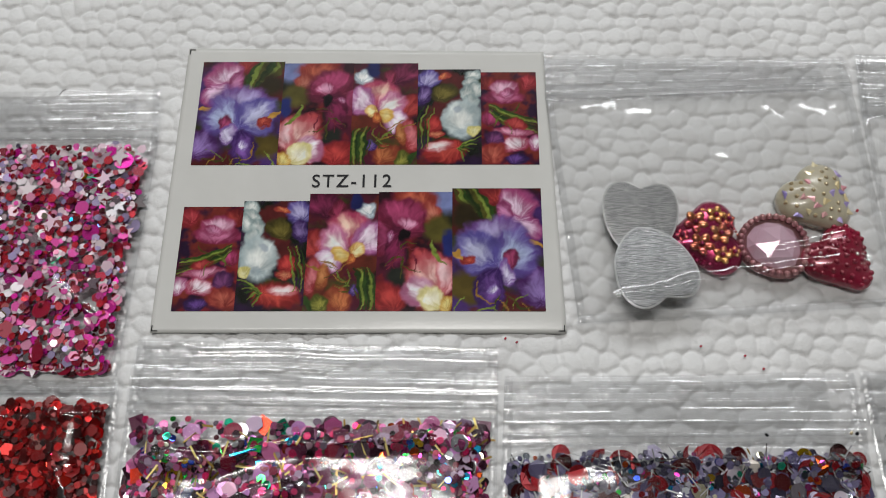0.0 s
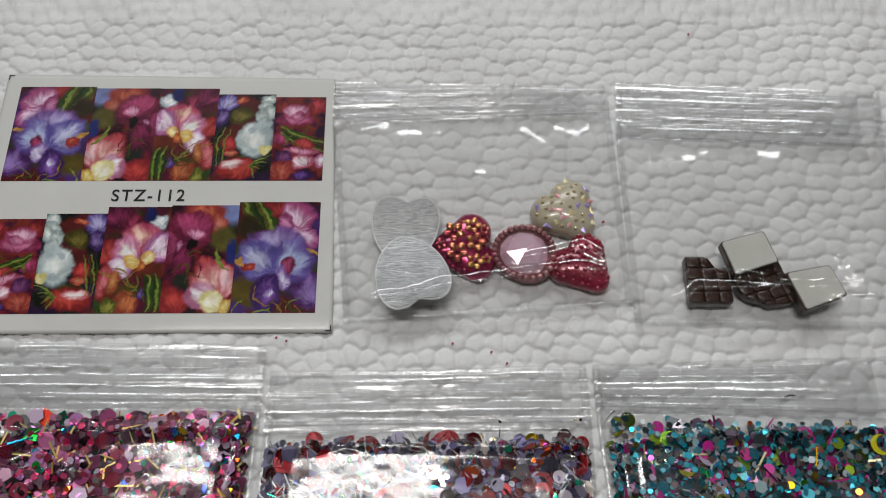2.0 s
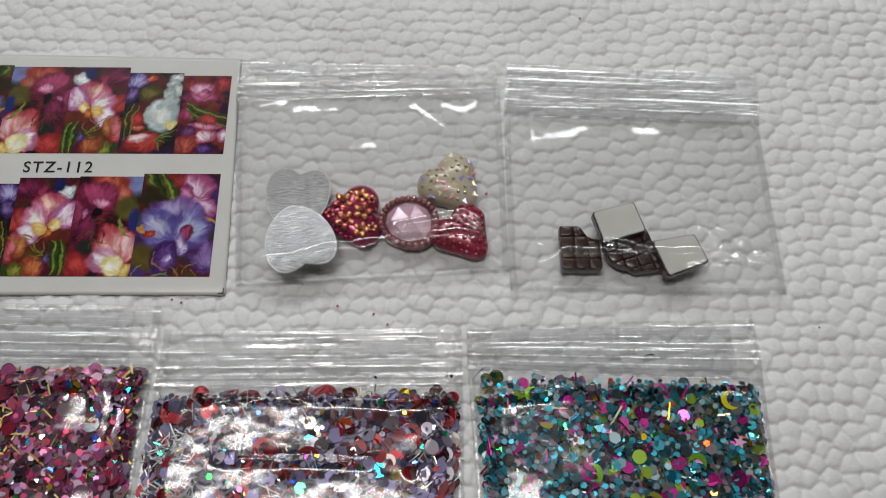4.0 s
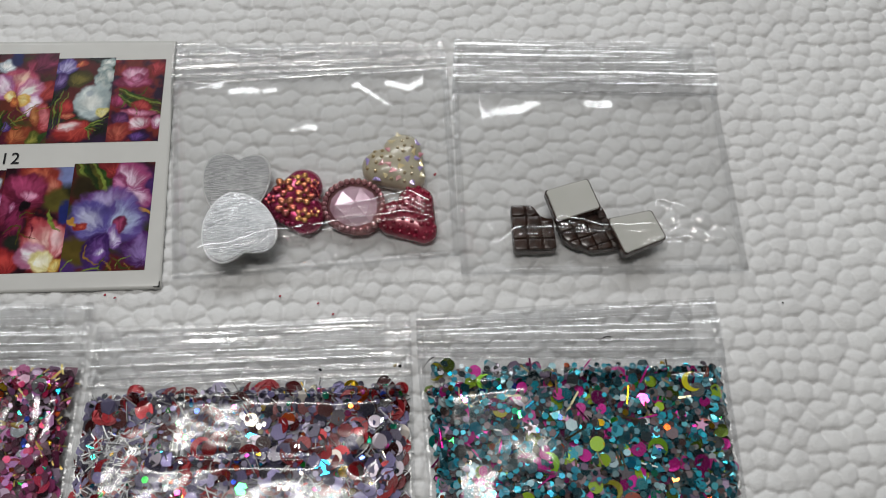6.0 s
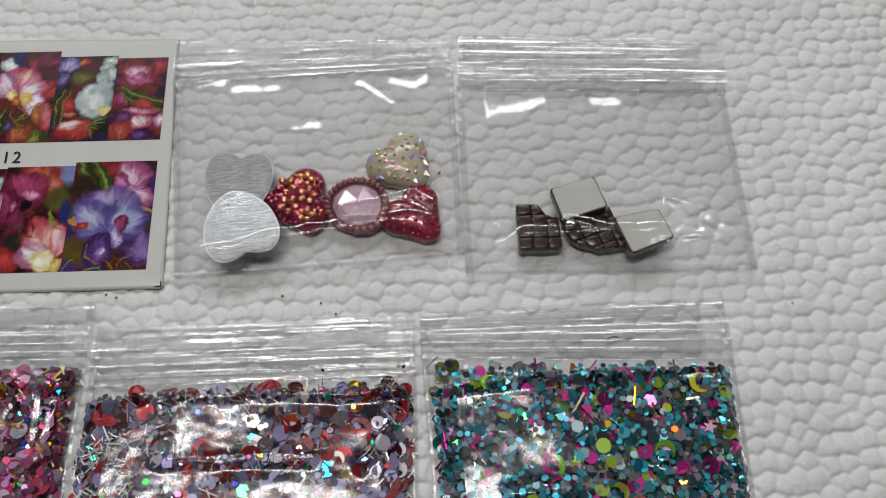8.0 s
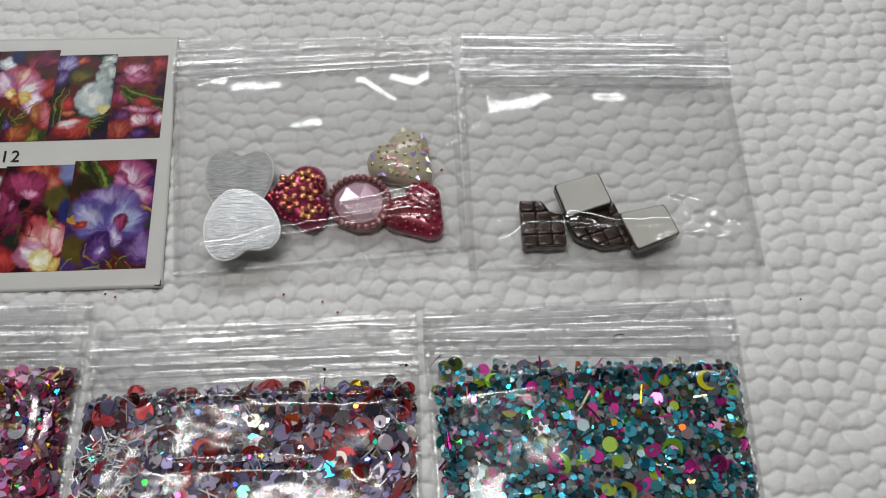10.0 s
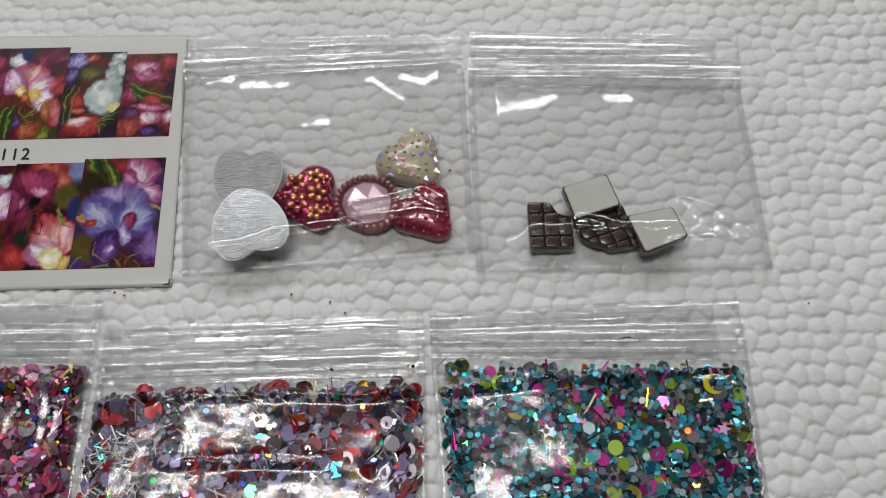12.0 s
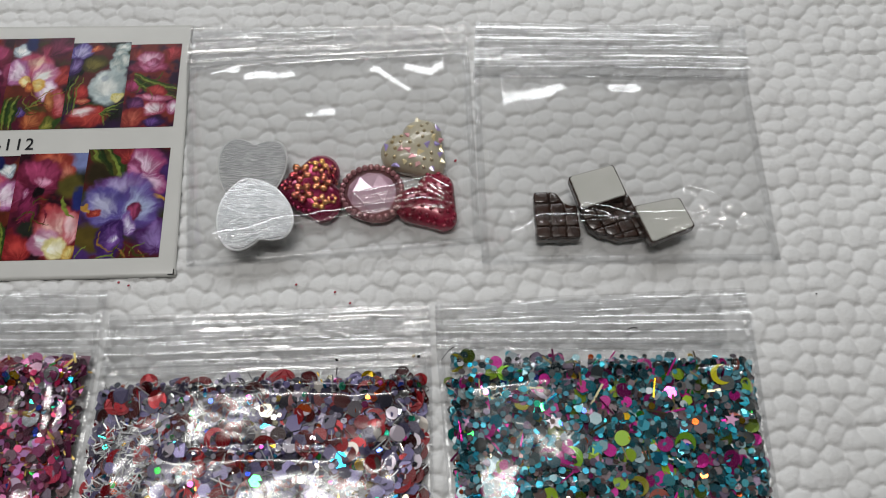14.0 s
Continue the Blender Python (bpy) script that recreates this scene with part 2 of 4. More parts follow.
def blob(img, x, y, cx, cy, rx, ry, turn, colour, soft=0.25, rag=0.12, seed=0, alpha=1.0):
    c, s = math.cos(math.radians(turn)), math.sin(math.radians(turn))
    dx, dy = x - cx, y - cy
    a, b = (dx * c + dy * s) / rx, (dy * c - dx * s) / ry
    d = np.hypot(a, b) + rag * (fbm(x * 6, y * 6, seed, 3) - 0.5) * 2
    m = np.clip((1 - d) / soft + 0.5, 0, 1)
    tone = np.asarray(colour) * (0.75 + 0.5 * fbm(x * 5 + 3, y * 9, seed + 40, 3))[..., None]
    return lay(img, alpha * m * m * (3 - 2 * m), tone)


def petal(img, x, y, cx, cy, rx, ry, turn, rim, heart, throat=None, seed=0, soft=0.36, veins=0.35):
    """A painted petal: pale at its heart, deeper at its ruffled rim, veined from the flower's throat."""
    c, s = math.cos(math.radians(turn)), math.sin(math.radians(turn))
    dx, dy = x - cx, y - cy
    a, b = (dx * c + dy * s) / rx, (dy * c - dx * s) / ry
    ragged = 0.34 * (fbm(x * 5 + seed, y * 5, seed, 3) - 0.5) + 0.1 * (fbm(x * 17, y * 17, seed + 2, 2) - 0.5)
    d = np.hypot(a, b) + ragged
    tx, ty = throat if throat else (cx - rx * 0.3, cy - ry * 0.8)
    th = np.arctan2(y - ty, x - tx + 1e-6)
    bend = fbm(x * 4, y * 4, seed + 31, 2)
    vein = fbm(th * 7 + 1.5 * bend, np.hypot(x - tx, y - ty) * 2.5, seed + 3, 3)
    brush = fbm(x * 9 + 3 * bend, y * 5, seed + 7, 3)
    k = np.clip(d * 0.95 + 0.9 * (0.5 - vein) * (0.5 + veins) + 0.5 * (0.5 - brush), 0, 1)
    k = (k * k * (3 - 2 * k))[..., None]
    tone = (np.asarray(heart) * (1 - k) + np.asarray(rim) * k) * (0.72 + veins * vein + 0.4 * brush)[..., None]
    m = np.clip((1 - d) / soft + 0.5, 0, 1)
    return lay(img, m * m * (3 - 2 * m), tone)


def blade(img, x, y, x0, y0, x1, y1, bend, width, colour, seed=0):
    """A curved leaf blade or tendril."""
    dx, dy = x1 - x0, y1 - y0
    n = math.hypot(dx, dy)
    t = np.clip(((x - x0) * dx + (y - y0) * dy) / n ** 2, 0, 1)
    px, py = x0 + dx * t - dy / n * bend * 4 * t * (1 - t), y0 + dy * t + dx / n * bend * 4 * t * (1 - t)
    d = np.hypot(x - px, y - py) / (width * (0.35 + 0.65 * np.sin(np.pi * np.clip(t, 0.04, 0.96))))
    m = np.clip((1 - d) / 0.4 + 0.2, 0, 1)
    return lay(img, m, np.asarray(colour) * (0.6 + 0.8 * fbm(x * 18, y * 18, seed, 2))[..., None])


WINE, VIOLET = rgb("5a0c30"), rgb("5a3080")
RED = rgb("a81c28")
LEAF, LIME, OLIVE, DEEP, GOLD = rgb("3c5a1c"), rgb("8a9c34"), rgb("5c5a16"), rgb("1c2016"), rgb("d8a428")


def ground_paint(x, y, tones, seed):
    img = np.zeros((*x.shape, 3)) + tones[0]
    for k, tone in enumerate(tones[1:]):
        n = fbm(x * 3.2 + 7 * k, y * 3.2 + 3 * k, seed + 5 * k, 4)
        img = lay(img, np.clip((n - 0.5) * 7, 0, 1), tone)
    return img * (0.95 + 0.9 * fbm(x * 7, y * 7, seed + 77, 3))[..., None]


def wisps(img, x, y, seed, colours, count, x0=0.0, x1=1.0, y0=0.0, y1=1.0):
    rng = random.Random(seed)
    for k in range(count):
        a, b = rng.uniform(x0, x1), rng.uniform(y0, y1)
        g = rng.uniform(0, 6.28)
        img = blade(img, x, y, a, b, a + 0.28 * math.cos(g), b + 0.28 * math.sin(g), rng.uniform(-0.08, 0.08), rng.uniform(0.008, 0.018), colours[k % len(colours)], k)
    return img


def paint_iris(x, y):
    i = ground_paint(x, y, [rgb("4a1440"), rgb("3a1c20"), rgb("3c4018"), VIOLET * 0.7, rgb("5a1c1c")], 3)
    i = petal(i, x, y, 0.56, 1.34, 0.16, 0.12, 20, rgb("8c1c28"), rgb("c03c34"), seed=1)
    i = petal(i, x, y, 0.27, 1.22, 0.22, 0.2, 30, rgb("b84888"), rgb("f0d4ea"), (0.3, 1.05), 2)
    i = petal(i, x, y, 0.2, 0.96, 0.23, 0.14, 15, rgb("a83c84"), rgb("ecc8e4"), (0.34, 1.02), 4)
    i = petal(i, x, y, 0.42, 1.12, 0.09, 0.14, -10, rgb("9c3470"), rgb("d488b8"), (0.3, 1.05), 5)
    for k in range(7):
        i = blade(i, x, y, 0.55 + 0.04 * k, 1.0 + 0.03 * k, 0.74 + 0.04 * k, 1.42, 0.05 - 0.02 * k, 0.034, (LEAF, LIME, OLIVE, LEAF * 0.6)[k % 4], k)
    i = blob(i, x, y, 0.86, 1.08, 0.14, 0.16, 0, rgb("44381a"), 0.8, seed=6)
    i = blob(i, x, y, 0.84, 0.26, 0.24, 0.17, 10, rgb("6a5a14"), 0.6, seed=6)
    i = petal(i, x, y, 0.08, 0.26, 0.22, 0.24, -20, rgb("5a2070"), rgb("9c7cc0"), (0.0, 0.1), 7)
    i = blade(i, x, y, 0.0, 0.74, 0.16, 0.78, 0.01, 0.035, GOLD * 0.8, 8)
    i = petal(i, x, y, 0.54, 0.82, 0.36, 0.26, 0, rgb("7c4c9c"), rgb("b0a4d0"), (0.48, 0.62), 9)
    i = petal(i, x, y, 0.33, 0.66, 0.26, 0.26, 10, rgb("6c50a4"), rgb("b4c0e2"), (0.48, 0.55), 10)
    i = petal(i, x, y, 0.72, 0.68, 0.25, 0.27, -10, rgb("6858ac"), rgb("c4c4e4"), (0.52, 0.5), 11)
    i = petal(i, x, y, 0.37, 0.58, 0.08, 0.12, 10, rgb("7c1c50"), rgb("c04880"), seed=12)
    i = petal(i, x, y, 0.4, 0.42, 0.07, 0.15, -22, rgb("8c5cae"), rgb("dcd4ee"), seed=13)
    i = petal(i, x, y, 0.58, 0.24, 0.17, 0.22, 10, rgb("44186c"), rgb("8c58b0"), (0.5, 0.5), 14)
    i = petal(i, x, y, 0.59, 0.26, 0.06, 0.08, 30, rgb("9c7cc4"), rgb("eeeaf8"), seed=15)
    i = petal(i, x, y, 0.83, 0.57, 0.1, 0.06, 10, rgb("a02424"), rgb("d86040"), seed=16)
    i = blade(i, x, y, 0.9, 0.62, 1.0, 0.68, 0.0, 0.04, GOLD, 17)
    return wisps(i, x, y, 4, (LIME, OLIVE, GOLD * 0.6), 9, 0.2, 0.9, 0.0, 0.2)


def paint_poppy(x, y):
    i = ground_paint(x, y, [WINE, rgb("341020"), rgb("2c2c18"), RED * 0.5], 13)
    i = blob(i, x, y, 0.1, 1.54, 0.24, 0.2, 0, rgb("8490c4"), 0.9, seed=1)
    i = petal(i, x, y, 0.5, 1.5, 0.32, 0.2, 0, rgb("a03424"), rgb("d06c44"), (0.45, 1.3), 2)
    i = petal(i, x, y, 0.3, 1.34, 0.16, 0.14, 30, rgb("a84030"), rgb("d08068"), seed=3)
    i = blob(i, x, y, 0.18, 1.1, 0.22, 0.18, 20, rgb("6c6420"), 0.7, seed=2)
    i = blob(i, x, y, 0.05, 0.9, 0.1, 0.18, 0, rgb("22307c"), 0.6, seed=3)
    i = petal(i, x, y, 0.7, 1.28, 0.36, 0.28, 10, rgb("7c1044"), rgb("b43c74"), (0.64, 1.05), 4)
    i = petal(i, x, y, 0.62, 1.2, 0.14, 0.12, 0, rgb("a83068"), rgb("e0a0c0"), (0.64, 1.05), 5)
    i = petal(i, x, y, 0.92, 1.0, 0.18, 0.26, 0, rgb("7c0c40"), rgb("b04078"), (0.7, 1.05), 6)
    i = petal(i, x, y, 0.76, 0.82, 0.17, 0.32, 0, rgb("5c0838"), rgb("981c60"), (0.68, 1.08), 7)
    i = blob(i, x, y, 0.64, 1.03, 0.08, 0.08, 0, rgb("200818"), 0.5, seed=8)
    i = petal(i, x, y, 0.83, 1.02, 0.05, 0.07, 20, rgb("a84880"), rgb("e0b4d0"), seed=9)
    i = blob(i, x, y, 0.7, 0.46, 0.16, 0.1, 10, rgb("30342c"), 0.6, seed=10)
    i = petal(i, x, y, 0.84, 0.17, 0.24, 0.2, 10, rgb("9c1420"), rgb("d04038"), seed=11)
    i = petal(i, x, y, 0.42, 0.76, 0.12, 0.1, 0, rgb("8c1c34"), rgb("c84c50"), seed=12)
    i = petal(i, x, y, 0.28, 0.46, 0.33, 0.3, -10, rgb("c8505c"), rgb("f0c4bc"), (0.16, 0.1), 13)
    i = petal(i, x, y, 0.1, 0.46, 0.13, 0.24, 0, rgb("d06c74"), rgb("f0c8cc"), (0.16, 0.1), 14)
    i = petal(i, x, y, 0.48, 0.26, 0.18, 0.22, 20, rgb("c07098"), rgb("f2e4ec"), (0.16, 0.1), 15)
    i = petal(i, x, y, 0.3, 0.17, 0.17, 0.2, -30, rgb("e4d890"), rgb("f8f4e4"), (0.12, 0.0), 16)
    i = petal(i, x, y, 0.08, 0.08, 0.1, 0.12, 30, rgb("d0a028"), rgb("f0e08c"), seed=17)
    i = blade(i, x, y, 0.28, 0.96, 0.1, 0.62, 0.06, 0.035, LIME, 2)
    return wisps(i, x, y, 6, (rgb("8a2040"), OLIVE), 9, 0.4, 0.8, 0.6, 0.85)


def paint_pansy(x, y):
    i = ground_paint(x, y, [rgb("46182a"), DEEP, rgb("4a4a18"), WINE, rgb("6a2a14")], 23)
    i = petal(i, x, y, 0.15, 1.52, 0.13, 0.14, 0, rgb("a8b8c4"), rgb("f0f2f0"), seed=1)
    i = blob(i, x, y, 0.3, 1.66, 0.1, 0.14, 0, rgb("20286c"), 0.5, seed=1)
    i = petal(i, x, y, 0.8, 1.6, 0.28, 0.24, 20, rgb("5c0c38"), rgb("9c2864"), seed=3)
    i = petal(i, x, y, 0.56, 1.52, 0.12, 0.14, 0, rgb("701038"), rgb("a83060"), seed=4)
    i = petal(i, x, y, 0.88, 1.0, 0.2, 0.2, 10, rgb("981c24"), rgb("d04c44"), seed=5)
    i = petal(i, x, y, 0.4, 1.24, 0.33, 0.24, 5, rgb("c03c6c"), rgb("f0c8b4"), (0.36, 0.9), 6)
    i = petal(i, x, y, 0.14, 1.08, 0.2, 0.26, 20, rgb("b864a4"), rgb("f2e0ee"), (0.36, 0.9), 7)
    i = petal(i, x, y, 0.62, 1.04, 0.24, 0.24, -20, rgb("d078a4"), rgb("faf2ec"), (0.36, 0.9), 8)
    i = petal(i, x, y, 0.68, 0.74, 0.18, 0.2, -20, rgb("c07cb0"), rgb("f4eaf2"), (0.4, 0.88), 9)
    i = petal(i, x, y, 0.53, 0.84, 0.12, 0.13, -30, rgb("e8b83c"), rgb("f6e49c"), (0.36, 0.9), 10)
    i = petal(i, x, y, 0.27, 0.92, 0.1, 0.12, 30, rgb("e0b050"), rgb("f6eab4"), (0.36, 0.9), 11)
    i = petal(i, x, y, 0.36, 0.8, 0.07, 0.1, 0, rgb("b85014"), rgb("e89424"), seed=12)
    i = petal(i, x, y, 0.9, 0.52, 0.13, 0.3, 8, rgb("a82830"), rgb("e08088"), seed=13)
    i = petal(i, x, y, 0.76, 0.5, 0.08, 0.2, 8, rgb("a85820"), rgb("d89450"), seed=14)
    i = petal(i, x, y, 0.52, 0.16, 0.2, 0.2, 0, rgb("984018"), rgb("cc7c3c"), seed=15)
    i = petal(i, x, y, 0.3, 0.32, 0.08, 0.09, 0, rgb("482478"), rgb("8468b0"), seed=16)
    i = petal(i, x, y, 0.78, 0.1, 0.13, 0.12, 20, rgb("5c6418"), rgb("a8a43c"), seed=17)
    for k in range(6):
        i = blade(i, x, y, 0.02 + 0.04 * k, 0.0, 0.1 + 0.04 * k, 0.62, 0.05, 0.03, (LEAF, LIME, LEAF * 0.7)[k % 3], k)
    i = blade(i, x, y, 0.9, 0.0, 1.0, 0.2, 0.02, 0.06, LEAF, 9)
    return wisps(i, x, y, 9, (LIME * 0.8, GOLD * 0.6, OLIVE), 12, 0.3, 0.8, 0.3, 0.65)


def paint_white(x, y):
    i = ground_paint(x, y, [rgb("30163c"), LEAF * 0.7, rgb("3c2040"), DEEP, rgb("5a1c1c")], 33)
    i = petal(i, x, y, 0.16, 1.56, 0.2, 0.17, 20, rgb("6450a0"), rgb("b4acd4"), seed=1)
    i = petal(i, x, y, 0.1, 1.24, 0.13, 0.2, -20, rgb("48206c"), rgb("a084c4"), seed=2)
    i = petal(i, x, y, 0.42, 1.28, 0.22, 0.15, 20, rgb("544c14"), rgb("8c8030"), seed=3)
    i = petal(i, x, y, 0.42, 1.58, 0.13, 0.05, 25, rgb("b03428"), rgb("e08848"), seed=4)
    for k, (a, b, r) in enumerate(((0.88, 1.64, 0.14), (0.84, 1.48, 0.13), (0.93, 1.34, 0.15), (0.78, 1.3, 0.16), (0.84, 1.14, 0.15))):
        i = petal(i, x, y, a, b, r, r * 0.85, 25 * k, rgb("a4b8b8"), rgb("f0f3ee"), seed=k + 5, veins=0.15)
    i = petal(i, x, y, 0.7, 0.82, 0.29, 0.36, -8, rgb("bccdd0"), rgb("f2f5f0"), (0.7, 0.6), 10, veins=0.12)
    i = blob(i, x, y, 0.63, 0.98, 0.07, 0.05, 20, rgb("a4b4c8"), 0.9, seed=11, alpha=0.6)
    i = blob(i, x, y, 0.7, 0.6, 0.08, 0.06, 0, rgb("a8bac4"), 0.9, seed=12, alpha=0.6)
    i = petal(i, x, y, 0.9, 0.6, 0.12, 0.09, 20, rgb("d8cc70"), rgb("f4eeb8"), seed=13)
    i = petal(i, x, y, 0.27, 0.74, 0.15, 0.13, 0, rgb("9c141c"), rgb("d03c34"), seed=14)
    i = petal(i, x, y, 0.28, 0.56, 0.13, 0.08, 0, rgb("b02c20"), rgb("e49468"), seed=15)
    i = petal(i, x, y, 0.42, 0.24, 0.35, 0.23, 5, rgb("9c1418"), rgb("d84c38"), (0.62, 0.3), 16)
    i = petal(i, x, y, 0.34, 0.32, 0.23, 0.1, 8, rgb("d06068"), rgb("f2e0e0"), (0.62, 0.3), 17)
    for k in range(7):
        i = blade(i, x, y, 0.62, 0.28, 0.72 + 0.05 * k, 0.06 + 0.07 * k, 0.03, 0.016, (LIME, LEAF)[k % 2], k)
    for k in range(4):
        i = blade(i, x, y, 0.02 + 0.05 * k, 0.3, 0.1 + 0.06 * k, 1.0, 0.05, 0.016, (LEAF, LIME)[k % 2], k)
    return i


def paint_rose(x, y):
    i = ground_paint(x, y, [rgb("4e0e30"), RED * 0.6, rgb("301436"), rgb("7a2a20")], 43)
    i = petal(i, x, y, 0.88, 1.68, 0.17, 0.17, 0, rgb("98182c"), rgb("c84450"), seed=1)
    i = petal(i, x, y, 0.14, 1.66, 0.18, 0.16, 0, rgb("7c1420"), rgb("b03c34"), seed=2)
    i = petal(i, x, y, 0.4, 1.36, 0.42, 0.14, 4, rgb("982058"), rgb("d87ca8"), (0.4, 1.2), 3)
    i = petal(i, x, y, 0.42, 1.56, 0.27, 0.18, -8, rgb("b03c70"), rgb("eabcd4"), (0.4, 1.3), 4)
    i = petal(i, x, y, 0.48, 1.46, 0.14, 0.1, 10, rgb("a43468"), rgb("d88cb4"), seed=5)
    i = petal(i, x, y, 0.16, 0.94, 0.2, 0.18, 0, rgb("841440"), rgb("c04080"), seed=6)
    for k in range(7):
        i = blade(i, x, y, 0.15, 1.2 - 0.03 * k, 0.97, 0.9 - 0.05 * k, -0.04, 0.03, (LEAF, LIME, OLIVE, LEAF * 0.6)[k % 4], k)
    i = petal(i, x, y, 0.62, 0.82, 0.2, 0.1, -15, rgb("941824"), rgb("cc4c48"), seed=8)
    i = petal(i, x, y, 0.56, 0.66, 0.36, 0.09, -6, rgb("a02c5c"), rgb("e09cb8"), (0.6, 0.5), 9)
    i = petal(i, x, y, 0.6, 0.42, 0.24, 0.16, 10, rgb("b83c68"), rgb("f6e8f0"), (0.72, 0.3), 10)
    i = petal(i, x, y, 0.95, 0.42, 0.12, 0.18, 0, rgb("b45088"), rgb("f4e6f0"), seed=11)
    i = petal(i, x, y, 0.24, 0.52, 0.16, 0.16, 0, rgb("542058"), rgb("8c4884"), seed=12)
    i = petal(i, x, y, 0.2, 0.22, 0.26, 0.2, 0, rgb("9c3028"), rgb("d06c54"), seed=13)
    i = petal(i, x, y, 0.62, 0.1, 0.18, 0.1, 0, rgb("3c1858"), rgb("74489c"), seed=14)
    return wisps(i, x, y, 14, (OLIVE, LIME * 0.7), 4, 0.2, 0.9, 0.8, 1.1)


card = thing("decal_card", 3.2, 2.6, -0.02, "white glossy card with two rows of printed flower decals", "decal sheet")
CARD = {"bl": (0.0, 0.0), "br": (6.385, 0.0), "tr": (6.235, 5.1), "tl": (0.01, 5.2)}


def card_z(x, y):
    """The card bows a little and its near edge bends down."""
    return -0.004 + 0.012 * np.sin(np.clip(x / 6.4, 0, 1) * 3.1) * np.clip(1 - y / 5, 0, 1) - 0.15 * np.clip(0.42 - y, 0, 1) ** 2 * np.clip(x / 3 - 0.3, 0.1, 1)


u, v = np.meshgrid(np.linspace(0, 1, 90), np.linspace(0, 1, 74))
CX = (CARD["bl"][0] * (1 - u) + CARD["br"][0] * u) * (1 - v) + (CARD["tl"][0] * (1 - u) + CARD["tr"][0] * u) * v
CY = (CARD["bl"][1] * (1 - u) + CARD["br"][1] * u) * (1 - v) + (CARD["tl"][1] * (1 - u) + CARD["tr"][1] * u) * v
sheet = grid_mesh("sheet", CX, CY, card_z(CX, CY), card_mat, card)
thick = sheet.modifiers.new("thickness", "SOLIDIFY")
thick.thickness, thick.offset = 0.03 * U, -1


def decal(name, painter, x0, x1, y0, y1, mirrored):
    nx, ny = int((x1 - x0) / 0.0145), int((y1 - y0) / 0.0145)
    px, py = np.meshgrid(np.linspace(x0, x1, nx), np.linspace(y0, y1, ny))
    uu = (px - x0) / (x1 - x0)
    wob = lambda s, q: fbm(px * q, py * q, s, 3) - 0.5
    aspect = {paint_iris: 1.42, paint_poppy: 1.65, paint_pansy: 1.78, paint_white: 1.74, paint_rose: 1.9}[painter]
    vv = (py - y0) / (y1 - y0) * aspect
    tone = np.clip(painter((1 - uu if mirrored else uu) + 0.11 * wob(61, 4) + 0.05 * wob(62, 11), vv + 0.11 * wob(63, 4) + 0.05 * wob(64, 11)), 0, 1) ** 1.2 * (0.6 + 0.5 * fbm(px * 5 + py, py * 5 - 2 * px, 5, 4))[..., None]
    grey = tone.mean(-1, keepdims=True)
    tone = np.clip(grey + (tone - grey) * 0.84, 0, 1)
    grid_mesh(name, px, py, card_z(px, py) + 0.004, print_mat, card, "printed flower picture", tone)


painters = (paint_iris, paint_poppy, paint_pansy, paint_white, paint_rose)
upper, upper_tops = (0.30, 1.725, 2.935, 4.05, 5.13, 6.08), (4.91, 4.875, 4.87, 4.74, 4.68)
lower, lower_tops = (0.285, 1.26, 2.325, 3.445, 4.64, 6.08), (2.12, 2.22, 2.35, 2.38, 2.445)
for k in range(5):
    decal("decal", painters[k], upper[k], upper[k + 1], 2.88, upper_tops[k], False)
    decal("decal", painters[4 - k], lower[k], lower[k + 1], 0.34, lower_tops[k], True)

text = bpy.data.curves.new("writing", "FONT")
text.body, text.size, text.space_character = "STZ-112", 0.33 * U, 1.18
text.extrude, text.offset = 0.0006 * U, 0.002 * U
made = new("writing", text)
bpy.context.view_layer.update()
mesh = bpy.data.meshes.new_from_object(made.evaluated_get(bpy.context.evaluated_depsgraph_get()))
bpy.data.objects.remove(made)
xs = [p.co.x for p in mesh.vertices]
ys = [p.co.y for p in mesh.vertices]
fit_x, fit_y = 1.30 * U / (max(xs) - min(xs)), 0.235 * U / (max(ys) - min(ys))
for p in mesh.vertices:
    p.co = (2.34 * U + (p.co.x - min(xs)) * fit_x - card.location.x, 2.465 * U + (p.co.y - min(ys)) * fit_y - card.location.y, p.co.z + 0.012 * U - card.location.z)
link("writing", mesh, ink_mat, card, "black printed code")
for cx, cy, sx, sy in ((0.02, 0.02, 1, 1), (0.03, 5.17, 1, -1), (6.36, 0.02, -1, 1)):
    bm = bmesh.new()
    for a, b in ((0.10, 0.014), (0.014, 0.10)):
        box(bm, min(cx, cx + sx * a), min(cy, cy + sy * b), 0.0, max(cx, cx + sx * a), max(cy, cy + sy * b), 0.006)
    part("corner_mark", bm, ink_mat, card)


# ---- zip bags ----
def patch(c, u, v):
    """A place in the four-cornered patch bl, br, tr, tl."""
    x = (c[0][0] * (1 - u) + c[1][0] * u) * (1 - v) + (c[3][0] * (1 - u) + c[2][0] * u) * v
    y = (c[0][1] * (1 - u) + c[1][1] * u) * (1 - v) + (c[3][1] * (1 - u) + c[2][1] * u) * v
    return x, y


def along_line(x, y, points):
    """The distance to a line of points, in centimetres."""
    best = np.full(x.shape, 99.0)
    for (x0, y0), (x1, y1) in zip(points, points[1:]):
        dx, dy = x1 - x0, y1 - y0
        t = np.clip(((x - x0) * dx + (y - y0) * dy) / (dx * dx + dy * dy + 1e-9), 0, 1)
        best = np.minimum(best, np.hypot(x - x0 - dx * t, y - y0 - dy * t))
    return best


